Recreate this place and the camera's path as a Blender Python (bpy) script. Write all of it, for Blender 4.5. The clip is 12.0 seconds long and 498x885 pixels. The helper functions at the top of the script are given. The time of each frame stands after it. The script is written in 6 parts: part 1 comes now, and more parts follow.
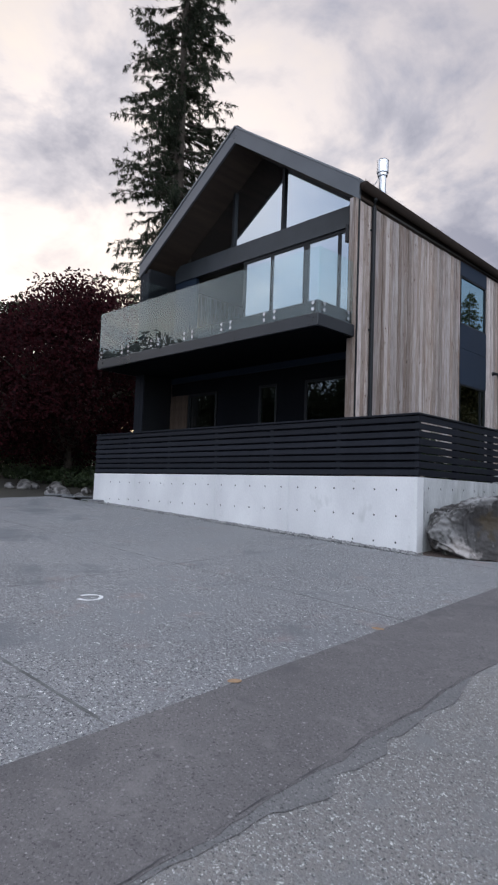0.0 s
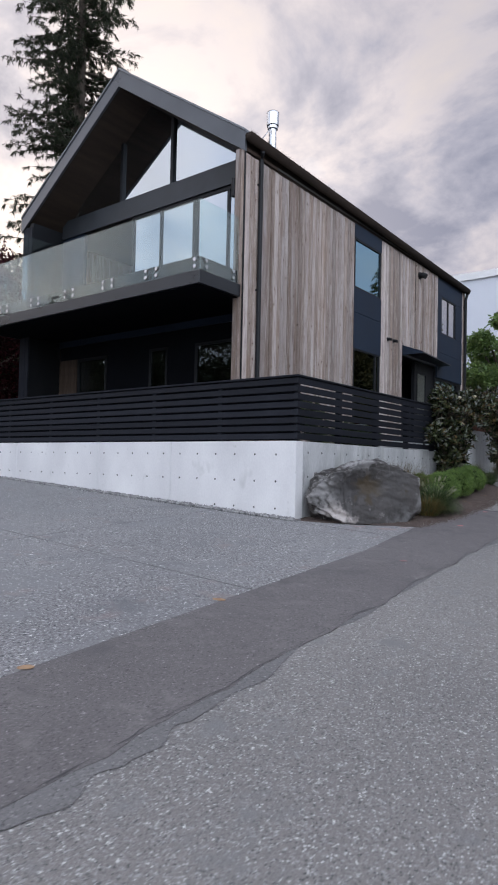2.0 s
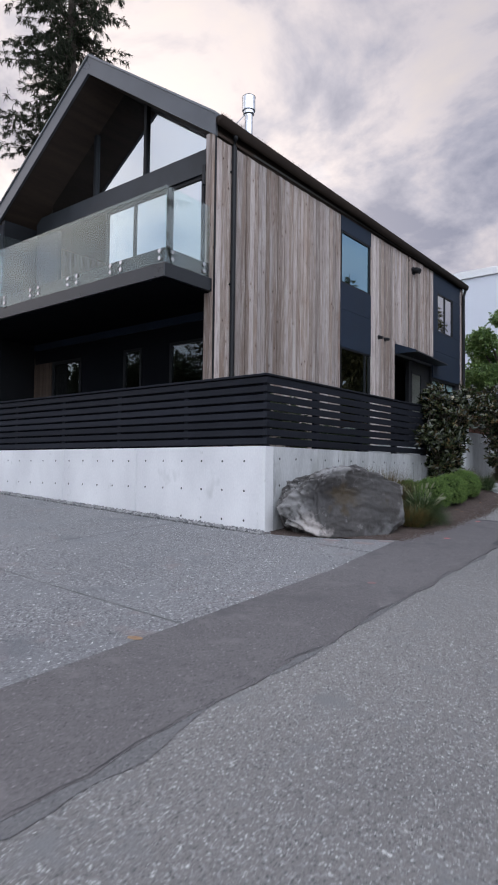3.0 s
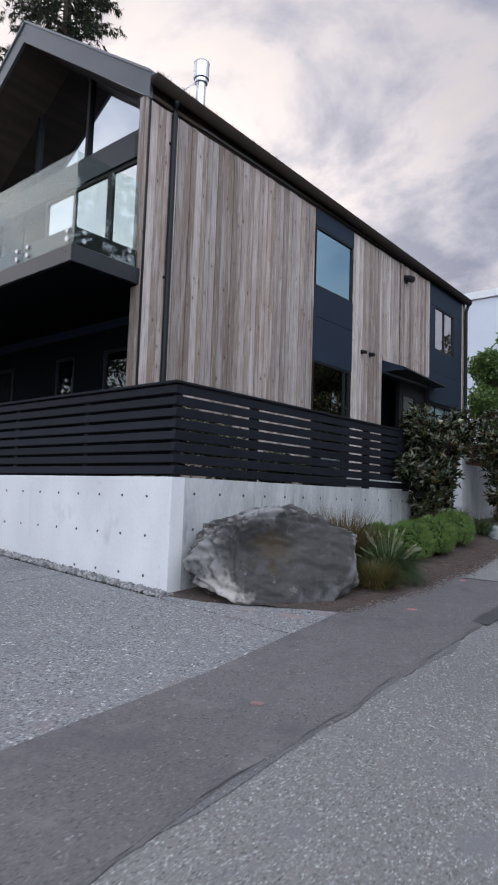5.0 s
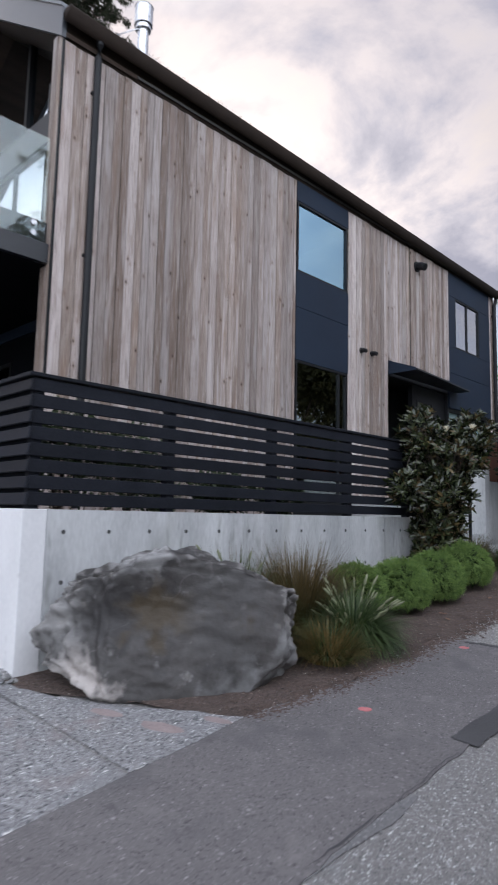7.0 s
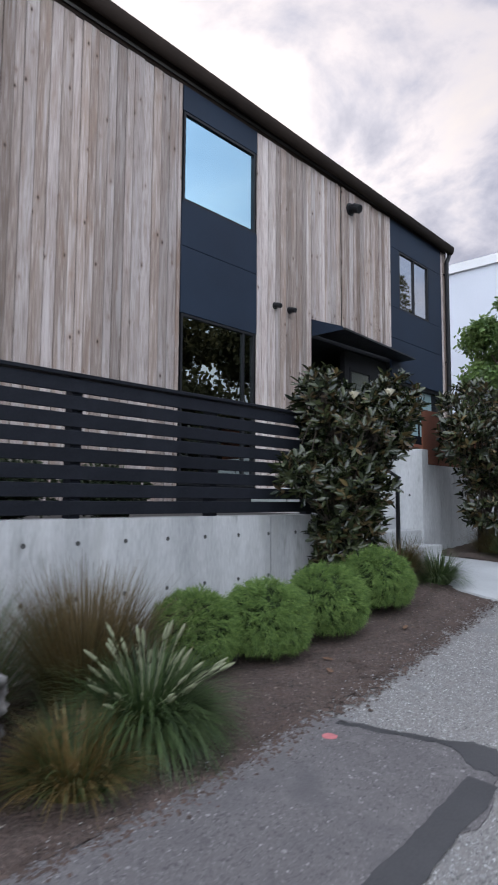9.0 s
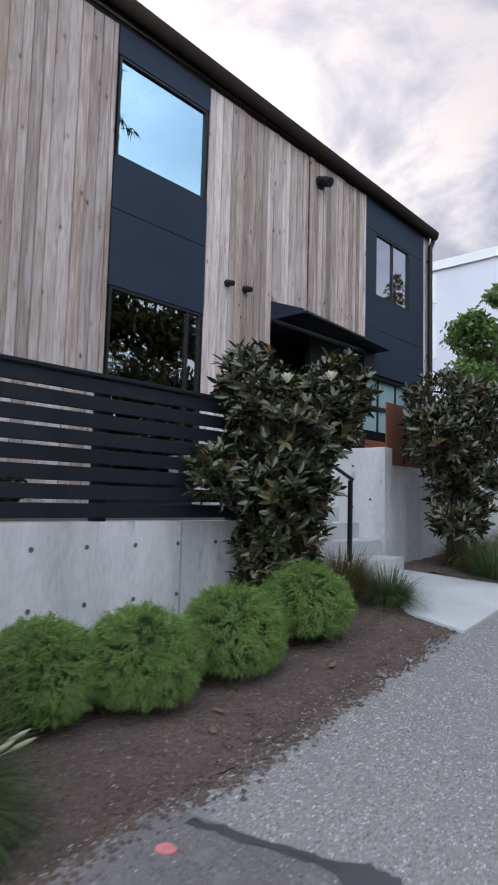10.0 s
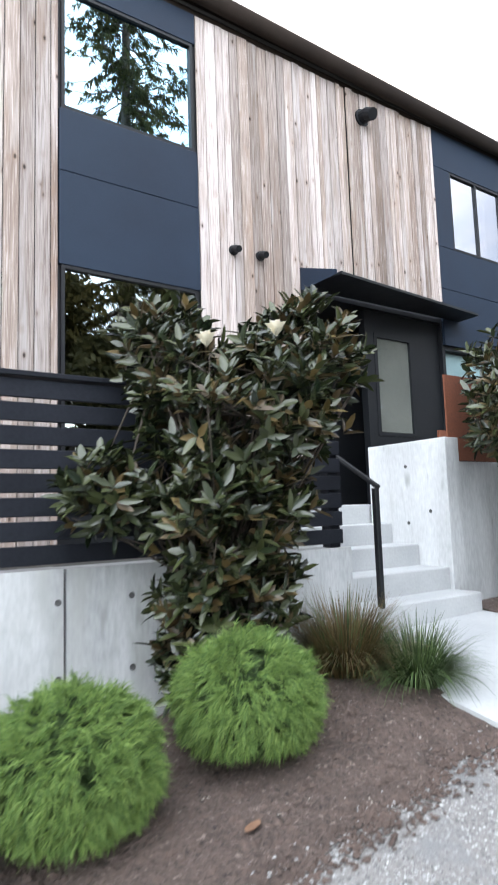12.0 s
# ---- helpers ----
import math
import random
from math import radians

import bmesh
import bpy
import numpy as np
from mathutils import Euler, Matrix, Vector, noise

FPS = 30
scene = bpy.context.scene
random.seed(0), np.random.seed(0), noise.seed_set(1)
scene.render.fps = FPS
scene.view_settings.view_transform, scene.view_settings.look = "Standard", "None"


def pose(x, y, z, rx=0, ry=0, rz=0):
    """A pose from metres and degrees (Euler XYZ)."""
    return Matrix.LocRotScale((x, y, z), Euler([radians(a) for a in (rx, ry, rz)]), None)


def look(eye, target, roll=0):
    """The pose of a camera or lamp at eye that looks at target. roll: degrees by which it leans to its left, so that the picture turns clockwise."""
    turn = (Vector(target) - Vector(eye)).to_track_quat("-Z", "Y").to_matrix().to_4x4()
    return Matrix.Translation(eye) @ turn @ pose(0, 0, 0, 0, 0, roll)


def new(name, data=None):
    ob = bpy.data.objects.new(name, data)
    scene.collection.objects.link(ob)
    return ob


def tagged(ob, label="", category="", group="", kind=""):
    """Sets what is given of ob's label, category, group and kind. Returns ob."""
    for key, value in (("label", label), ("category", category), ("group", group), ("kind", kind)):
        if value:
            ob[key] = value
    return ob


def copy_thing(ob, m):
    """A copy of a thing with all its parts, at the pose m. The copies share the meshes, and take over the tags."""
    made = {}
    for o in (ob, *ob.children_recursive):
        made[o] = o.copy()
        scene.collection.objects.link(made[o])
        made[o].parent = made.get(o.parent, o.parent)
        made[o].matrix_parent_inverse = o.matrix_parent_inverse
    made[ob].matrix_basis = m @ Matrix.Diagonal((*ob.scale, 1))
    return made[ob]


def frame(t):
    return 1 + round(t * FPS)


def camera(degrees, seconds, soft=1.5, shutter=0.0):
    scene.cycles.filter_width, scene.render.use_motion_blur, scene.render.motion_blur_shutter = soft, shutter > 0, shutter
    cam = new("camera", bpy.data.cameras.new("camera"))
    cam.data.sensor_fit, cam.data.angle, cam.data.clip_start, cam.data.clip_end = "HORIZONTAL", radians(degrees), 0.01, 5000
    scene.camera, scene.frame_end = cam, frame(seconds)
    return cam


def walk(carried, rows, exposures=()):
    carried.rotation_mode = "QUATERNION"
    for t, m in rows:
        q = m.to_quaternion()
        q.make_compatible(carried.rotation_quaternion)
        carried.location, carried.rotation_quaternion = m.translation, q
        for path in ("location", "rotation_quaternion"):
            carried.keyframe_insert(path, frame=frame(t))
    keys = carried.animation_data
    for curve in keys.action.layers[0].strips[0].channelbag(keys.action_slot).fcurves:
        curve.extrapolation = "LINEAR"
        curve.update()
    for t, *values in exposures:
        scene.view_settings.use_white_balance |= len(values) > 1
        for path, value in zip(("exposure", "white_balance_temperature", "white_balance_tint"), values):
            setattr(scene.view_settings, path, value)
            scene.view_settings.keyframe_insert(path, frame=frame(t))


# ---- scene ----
cam = camera(43.1, 12.0, soft=1.9, shutter=0.4)
METRES, EYE, TILT, LEAN, TURN = 12.9, 1.5, 0.0, 0.0, 45.1
ROWS = [
    (0.0, 0.0, 0.0, 0.0, -0.17, 4.47, -2.15),
    (0.5, 0.0016, 0.0005, -0.0013, -1.72, 2.75, -1.45),
    (1.0, 0.0134, 0.0045, -0.0026, -3.02, 2.54, -1.1),
    (1.5, 0.0382, 0.0135, -0.0021, -4.93, 1.65, -0.95),
    (2.0, 0.0608, 0.0348, -0.0034, -6.99, 1.99, -1.23),
    (2.5, 0.0881, 0.0621, -0.0015, -6.98, 1.89, -1.0),
    (4.5, 0.1954, 0.215, 0.009, -3.07, 5.4, -0.34),
    (5.0, 0.2247, 0.2549, 0.0124, -4.93, 4.84, -1.97),
    (5.5, 0.2502, 0.299, 0.0124, -0.92, 1.39, -3.57),
    (6.0, 0.2777, 0.3309, 0.0173, -0.34, 5.92, -2.86),
    (6.5, 0.3028, 0.364, 0.0205, 4.42, 7.43, -1.21),
    (7.0, 0.329, 0.4064, 0.0247, -0.75, 6.55, -1.2),
    (9.0, 0.434, 0.5708, 0.0361, -2.62, 5.24, -0.37),
    (9.5, 0.463, 0.6064, 0.0387, -1.65, 5.62, -2.83),
    (10.0, 0.4915, 0.6481, 0.0393, -2.88, 5.19, -1.52),
    (10.5, 0.5213, 0.6845, 0.0404, 0.05, 6.44, -0.27),
    (11.0, 0.5463, 0.7217, 0.0403, 2.57, 4.46, 1.51),
    (11.5, 0.5673, 0.7565, 0.0418, 7.3, 3.52, 1.24),
    (12.0, 0.5907, 0.7911, 0.0452, 10.46, 6.4, 1.88),
]
walk(cam, [(t, pose(0, 0, EYE, TILT, LEAN, TURN) @ pose(METRES * x, METRES * y, METRES * z, 90 + pitch, roll, yaw)) for t, x, y, z, yaw, pitch, roll in ROWS], exposures=[(0.0, 0.58, 6590, 12), (2.5, 0.7, 6760, 14), (4.5, 0.66, 6540, 12), (5.5, 0.8, 6760, 13), (6.5, 0.84, 6800, 14), (9.0, 1.06, 6700, 12), (10.5, 1.06, 6740, 12), (11.0, 1.16, 6860, 12), (11.5, 1.55, 6820, 10), (12.0, 2.26, 7050, 9)])

# ---- world, sun ----
SUN_DIR = Vector((-0.82, 0.555, 0.14)).normalized()


def make_world():
    w = bpy.data.worlds.new("sky_world")
    scene.world = w
    w.use_nodes = True
    nt = w.node_tree
    nt.nodes.clear()
    N, L = nt.nodes.new, nt.links.new
    out, bg = N("ShaderNodeOutputWorld"), N("ShaderNodeBackground")
    tc = N("ShaderNodeTexCoord")
    sky = N("ShaderNodeTexSky")
    sky.sky_type, sky.sun_disc = "NISHITA", False
    sky.sun_elevation, sky.sun_rotation = math.asin(SUN_DIR.z), math.atan2(SUN_DIR.x, SUN_DIR.y)
    sky.dust_density = 2.0
    sk = N("ShaderNodeMix")
    sk.data_type, sk.blend_type = "RGBA", "MULTIPLY"
    sk.inputs[0].default_value = 1.0
    sk.inputs[7].default_value = (0.16, 0.16, 0.16, 1)
    L(sky.outputs[0], sk.inputs[6])
    # flatten the dome so that clouds draw out towards the horizon
    sep = N("ShaderNodeSeparateXYZ")
    L(tc.outputs["Generated"], sep.inputs[0])
    zz = N("ShaderNodeMath"); zz.operation = "MAXIMUM"; zz.inputs[1].default_value = 0.0
    L(sep.outputs[2], zz.inputs[0])
    za = N("ShaderNodeMath"); za.operation = "ADD"; za.inputs[1].default_value = 0.26
    L(zz.outputs[0], za.inputs[0])
    comb = N("ShaderNodeCombineXYZ")
    for i in (0, 1):
        dv = N("ShaderNodeMath"); dv.operation = "DIVIDE"
        L(sep.outputs[i], dv.inputs[0]); L(za.outputs[0], dv.inputs[1]); L(dv.outputs[0], comb.inputs[i])
    def noise_tex(scale, detail, rough, dist, off):
        mp = N("ShaderNodeMapping"); mp.inputs[1].default_value = off
        L(comb.outputs[0], mp.inputs[0])
        n = N("ShaderNodeTexNoise"); n.inputs["Scale"].default_value = scale; n.inputs["Detail"].default_value = detail
        n.inputs["Roughness"].default_value = rough; n.inputs["Distortion"].default_value = dist
        L(mp.outputs[0], n.inputs["Vector"])
        return n.outputs[0]
    def ramp(src, *stops):
        r = N("ShaderNodeValToRGB")
        while len(r.color_ramp.elements) < len(stops):
            r.color_ramp.elements.new(0.5)
        for e, (p, c) in zip(r.color_ramp.elements, stops):
            e.position, e.color = p, (*c, 1)
        L(src, r.inputs[0])
        return r.outputs[0]
    shade = ramp(noise_tex(2.7, 10, 0.58, 0.3, (3.1, 7.7, 0)), (0.34, (0.20, 0.22, 0.28)), (0.44, (0.33, 0.34, 0.39)), (0.54, (0.50, 0.48, 0.49)), (0.64, (0.55, 0.515, 0.49)))
    cover = ramp(noise_tex(1.3, 6, 0.5, 0.2, (9.3, 1.9, 0)), (0.36, (0.25, 0.25, 0.25)), (0.5, (1, 1, 1)))
    # the glow round the low sun
    dot = N("ShaderNodeVectorMath"); dot.operation = "DOT_PRODUCT"; dot.inputs[1].default_value = SUN_DIR
    L(tc.outputs["Generated"], dot.inputs[0])
    glow = ramp(dot.outputs["Value"], (0.75, (0, 0, 0)), (0.95, (0.06, 0.045, 0.03)), (1.0, (0.26, 0.2, 0.13)))
    clear = N("ShaderNodeMix"); clear.data_type = "RGBA"
    clear.inputs[0].default_value = 0.8
    clear.inputs[7].default_value = (0.44, 0.52, 0.62, 1)
    L(sk.outputs[2], clear.inputs[6])
    # the cloud bank lies on the sunset side and thins out away from it
    bank = N("ShaderNodeVectorMath"); bank.operation = "DOT_PRODUCT"; bank.inputs[1].default_value = Vector((-0.75, 0.66, 0)).normalized()
    L(tc.outputs["Generated"], bank.inputs[0])
    bk = ramp(bank.outputs["Value"], (0.0, (0.45, 0.45, 0.45)), (0.5, (1, 1, 1)))
    cm = N("ShaderNodeMix"); cm.data_type, cm.blend_type = "RGBA", "MULTIPLY"; cm.inputs[0].default_value = 1.0
    L(cover, cm.inputs[6]); L(bk, cm.inputs[7])
    cover = cm.outputs[2]
    mix = N("ShaderNodeMix"); mix.data_type = "RGBA"
    L(cover, mix.inputs[0]); L(clear.outputs[2], mix.inputs[6]); L(shade, mix.inputs[7])
    add = N("ShaderNodeMix"); add.data_type, add.blend_type = "RGBA", "ADD"; add.inputs[0].default_value = 1.0
    L(mix.outputs[2], add.inputs[6]); L(glow, add.inputs[7])
    fall = ramp(dot.outputs["Value"], (0.5, (0.46, 0.48, 0.53)), (0.78, (0.62, 0.63, 0.67)), (0.92, (0.98, 0.96, 0.93)))
    fm = N("ShaderNodeMix"); fm.data_type, fm.blend_type = "RGBA", "MULTIPLY"; fm.inputs[0].default_value = 1.0
    L(add.outputs[2], fm.inputs[6]); L(fall, fm.inputs[7])
    add = fm
    # the open sky away from the sunset is brighter and clearer
    away = N("ShaderNodeVectorMath"); away.operation = "DOT_PRODUCT"; away.inputs[1].default_value = Vector((0.75, -0.62, 0.3)).normalized()
    L(tc.outputs["Generated"], away.inputs[0])
    lift = ramp(away.outputs["Value"], (0.0, (1, 1, 1)), (0.7, (4.9, 4.75, 4.45)))
    mul = N("ShaderNodeMix"); mul.data_type, mul.blend_type = "RGBA", "MULTIPLY"; mul.inputs[0].default_value = 1.0
    L(add.outputs[2], mul.inputs[6]); L(lift, mul.inputs[7])
    # pale lit clouds reach round to the west
    sw = N("ShaderNodeVectorMath"); sw.operation = "DOT_PRODUCT"; sw.inputs[1].default_value = Vector((-0.96, -0.26, 0.24)).normalized()
    L(tc.outputs["Generated"], sw.inputs[0])
    pale = ramp(sw.outputs["Value"], (0.8, (1, 1, 1)), (0.97, (3.4, 3.15, 2.8)))
    mul2 = N("ShaderNodeMix"); mul2.data_type, mul2.blend_type = "RGBA", "MULTIPLY"; mul2.inputs[0].default_value = 1.0
    L(mul.outputs[2], mul2.inputs[6]); L(pale, mul2.inputs[7])
    mul = mul2
    L(mul.outputs[2], bg.inputs[0])
    bg.inputs[1].default_value = 1.3
    L(bg.outputs[0], out.inputs[0])


make_world()
sun_data = bpy.data.lights.new("sun", "SUN")
sun_data.energy, sun_data.angle, sun_data.color = 0.7, radians(12), (1.0, 0.86, 0.7)
sun = new("sun", sun_data)
sun.matrix_world = look(SUN_DIR * 60, (0, 0, 0))


# ---- materials ----
def surf(name, c1, c2, rough=0.75, scale=3.0, fine=60.0, bump=0.25, metal=0.0, stretch=(1, 1, 1), vary=0.0, grain=0.35, spec=0.5, thick=0.006, specks=(), flecks=()):
    """A surface with broad stains, fine grain and relief; vary: how far the pieces differ in brightness."""
    m = bpy.data.materials.new(name)
    m.use_nodes = True
    nt = m.node_tree
    N, L = nt.nodes.new, nt.links.new
    b = nt.nodes["Principled BSDF"]
    tc, mp = N("ShaderNodeTexCoord"), N("ShaderNodeMapping")
    mp.inputs["Scale"].default_value = stretch
    L(tc.outputs["Object"], mp.inputs[0])
    info = N("ShaderNodeObjectInfo")
    def nz(s, d):
        n = N("ShaderNodeTexNoise"); n.inputs["Scale"].default_value = s; n.inputs["Detail"].default_value = d
        L(mp.outputs[0], n.inputs["Vector"])
        return n.outputs[0]
    broad, small = nz(scale, 5), nz(fine, 4)
    mixf = N("ShaderNodeMix"); mixf.data_type = "FLOAT"; mixf.inputs[0].default_value = grain
    L(broad, mixf.inputs[2]); L(small, mixf.inputs[3])
    rp = N("ShaderNodeValToRGB")
    rp.color_ramp.elements[0].position, rp.color_ramp.elements[1].position = 0.32, 0.68
    rp.color_ramp.elements[0].color, rp.color_ramp.elements[1].color = (*c1, 1), (*c2, 1)
    L(mixf.outputs[0], rp.inputs[0])
    col = rp.outputs[0]
    for size, share, tone in specks:
        vo = N("ShaderNodeTexVoronoi"); vo.inputs["Scale"].default_value = size
        L(mp.outputs[0], vo.inputs["Vector"])
        near = N("ShaderNodeMapRange"); near.inputs[1].default_value, near.inputs[2].default_value, near.inputs[3].default_value, near.inputs[4].default_value = 0.28, 0.45, 1, 0
        L(vo.outputs["Distance"], near.inputs[0])
        pick = N("ShaderNodeMath"); pick.operation = "LESS_THAN"; pick.inputs[1].default_value = share
        sp = N("ShaderNodeSeparateColor"); L(vo.outputs["Color"], sp.inputs[0]); L(sp.outputs[0], pick.inputs[0])
        both = N("ShaderNodeMath"); both.operation = "MULTIPLY"; L(near.outputs[0], both.inputs[0]); L(pick.outputs[0], both.inputs[1])
        sm = N("ShaderNodeMix"); sm.data_type = "RGBA"; sm.inputs[7].default_value = (*tone, 1)
        L(both.outputs[0], sm.inputs[0]); L(col, sm.inputs[6])
        col = sm.outputs[2]
    for size, lo, hi, tone in flecks:
        fn = N("ShaderNodeTexNoise"); fn.inputs["Scale"].default_value = size; fn.inputs["Detail"].default_value = 3; fn.inputs["Roughness"].default_value = 0.75
        L(mp.outputs[0], fn.inputs["Vector"])
        near = N("ShaderNodeMapRange"); near.inputs[1].default_value, near.inputs[2].default_value = lo, hi
        L(fn.outputs[0], near.inputs[0])
        sm = N("ShaderNodeMix"); sm.data_type = "RGBA"; sm.inputs[7].default_value = (*tone, 1)
        L(near.outputs[0], sm.inputs[0]); L(col, sm.inputs[6])
        col = sm.outputs[2]
    if vary:
        mr = N("ShaderNodeMapRange"); mr.inputs[3].default_value, mr.inputs[4].default_value = 1 - vary, 1 + vary
        L(info.outputs["Random"], mr.inputs[0])
        hs = N("ShaderNodeHueSaturation")
        L(mr.outputs[0], hs.inputs["Value"]); L(col, hs.inputs["Color"])
        col = hs.outputs[0]
    L(col, b.inputs["Base Color"])
    rr = N("ShaderNodeMapRange"); rr.inputs[3].default_value, rr.inputs[4].default_value = max(0.02, rough - 0.12), min(1, rough + 0.12)
    L(broad, rr.inputs[0]); L(rr.outputs[0], b.inputs["Roughness"])
    b.inputs["Metallic"].default_value = metal
    b.inputs["Specular IOR Level"].default_value = spec
    bp = N("ShaderNodeBump"); bp.inputs["Strength"].default_value = bump; bp.inputs["Distance"].default_value = thick
    L(small, bp.inputs["Height"]); L(bp.outputs[0], b.inputs["Normal"])
    return m


def cedar(name):
    """Silvered cedar boards: each its own mix of grey and brown, streaked along the grain, with dark knots."""
    m = bpy.data.materials.new(name)
    m.use_nodes = True
    nt = m.node_tree
    N, L = nt.nodes.new, nt.links.new
    b = nt.nodes["Principled BSDF"]
    tc, info = N("ShaderNodeTexCoord"), N("ShaderNodeObjectInfo")
    k = N("ShaderNodeMath"); k.operation = "MULTIPLY"; k.inputs[1].default_value = 57
    L(info.outputs["Random"], k.inputs[0])
    shift = N("ShaderNodeCombineXYZ")
    for i in range(3):
        L(k.outputs[0], shift.inputs[i])
    def tex(kind, stretch, scale, detail=4):
        mp = N("ShaderNodeMapping"); mp.inputs["Scale"].default_value = stretch
        L(tc.outputs["Object"], mp.inputs[0]); L(shift.outputs[0], mp.inputs[1])
        n = N(kind); n.inputs["Scale"].default_value = scale
        if kind == "ShaderNodeTexNoise":
            n.inputs["Detail"].default_value = detail
        L(mp.outputs[0], n.inputs["Vector"])
        return n
    def rng(src, a, b2, c, d):
        r = N("ShaderNodeMapRange")
        for i, v in enumerate((a, b2, c, d)):
            r.inputs[i + 1].default_value = v
        L(src, r.inputs[0])
        return r.outputs[0]
    def mix(fac, a, tone):
        mx = N("ShaderNodeMix"); mx.data_type = "RGBA"
        L(fac, mx.inputs[0]); L(a, mx.inputs[6]); mx.inputs[7].default_value = (*tone, 1)
        return mx.outputs[2]
    # grey to brown, board by board and along each board
    board = N("ShaderNodeTexWhiteNoise"); board.noise_dimensions = "1D"
    L(k.outputs[0], board.inputs["W"])
    along = tex("ShaderNodeTexNoise", (1, 1, 0.5), 1.1, 3).outputs[0]
    sm = N("ShaderNodeMix"); sm.data_type = "FLOAT"; sm.inputs[0].default_value = 0.55
    L(board.outputs["Value"], sm.inputs[2]); L(along, sm.inputs[3])
    rp = N("ShaderNodeValToRGB")
    for e in (0.4, 0.6):
        rp.color_ramp.elements.new(e)
    for e, (p, c) in zip(rp.color_ramp.elements, ((0.22, (0.195, 0.143, 0.116)), (0.42, (0.285, 0.23, 0.20)), (0.6, (0.385, 0.325, 0.30)), (0.8, (0.52, 0.46, 0.435)))):
        e.position, e.color = p, (*c, 1)
    L(sm.outputs[0], rp.inputs[0])
    col = rp.outputs[0]
    # fine grain streaks, grey bloom and rusty blotches
    grain = tex("ShaderNodeTexNoise", (5, 5, 0.12), 26, 5).outputs[0]
    col = mix(rng(grain, 0.52, 0.36, 0, 0.6), col, (0.12, 0.085, 0.068))
    col = mix(rng(grain, 0.55, 0.7, 0, 0.55), col, (0.60, 0.54, 0.51))
    col = mix(rng(tex("ShaderNodeTexNoise", (3, 3, 0.5), 2.1, 4).outputs[0], 0.56, 0.74, 0, 0.6), col, (0.235, 0.155, 0.11))
    col = mix(rng(tex("ShaderNodeTexNoise", (2.5, 2.5, 0.2), 3.4, 4).outputs[0], 0.56, 0.7, 0, 0.5), col, (0.56, 0.52, 0.51))
    # knots: a dark heart in a brown halo
    kn = tex("ShaderNodeTexVoronoi", (1, 1, 0.5), 7.5)
    pick = N("ShaderNodeSeparateColor"); L(kn.outputs["Color"], pick.inputs[0])
    some = rng(pick.outputs[0], 0.8, 0.81, 1, 0)
    for lo, hi, top, tone in ((0.05, 0.26, 0.5, (0.2, 0.125, 0.085)), (0.045, 0.12, 0.95, (0.03, 0.02, 0.016))):
        f = N("ShaderNodeMath"); f.operation = "MULTIPLY"
        L(rng(kn.outputs["Distance"], lo, hi, top, 0), f.inputs[0]); L(some, f.inputs[1])
        col = mix(f.outputs[0], col, tone)
    hs = N("ShaderNodeHueSaturation")
    L(rng(info.outputs["Random"], 0, 1, 0.82, 1.4), hs.inputs["Value"]); L(col, hs.inputs["Color"])
    L(hs.outputs[0], b.inputs["Base Color"])
    b.inputs["Roughness"].default_value = 0.75
    b.inputs["Specular IOR Level"].default_value = 0.3
    bp = N("ShaderNodeBump"); bp.inputs["Strength"].default_value = 0.5; bp.inputs["Distance"].default_value = 0.006
    L(grain, bp.inputs["Height"]); L(bp.outputs[0], b.inputs["Normal"])
    return m


def stained(m, spots):
    """Blotches with ragged rims on a surface: centre, reach and tone of each, in the thing's own space."""
    nt = m.node_tree
    N, L = nt.nodes.new, nt.links.new
    b = nt.nodes["Principled BSDF"]
    tc = N("ShaderNodeTexCoord")
    nz = N("ShaderNodeTexNoise"); nz.inputs["Scale"].default_value, nz.inputs["Detail"].default_value = 7, 6
    L(tc.outputs["Object"], nz.inputs["Vector"])
    col = b.inputs["Base Color"].links[0].from_socket
    for at, reach, tone, top in spots:
        d = N("ShaderNodeVectorMath"); d.operation = "DISTANCE"; d.inputs[1].default_value = at
        L(tc.outputs["Object"], d.inputs[0])
        r = N("ShaderNodeMapRange"); r.inputs[1].default_value, r.inputs[2].default_value, r.inputs[3].default_value, r.inputs[4].default_value = 0, reach, 0.62, -0.05
        L(d.outputs["Value"], r.inputs[0])
        a = N("ShaderNodeMath"); a.operation = "ADD"; L(r.outputs[0], a.inputs[0]); L(nz.outputs[0], a.inputs[1])
        f = N("ShaderNodeMapRange"); f.inputs[1].default_value, f.inputs[2].default_value, f.inputs[4].default_value = 0.72, 0.95, top
        L(a.outputs[0], f.inputs[0])
        mx = N("ShaderNodeMix"); mx.data_type = "RGBA"; mx.inputs[7].default_value = (*tone, 1)
        L(f.outputs[0], mx.inputs[0]); L(col, mx.inputs[6])
        col = mx.outputs[2]
    L(col, b.inputs["Base Color"])
    return m


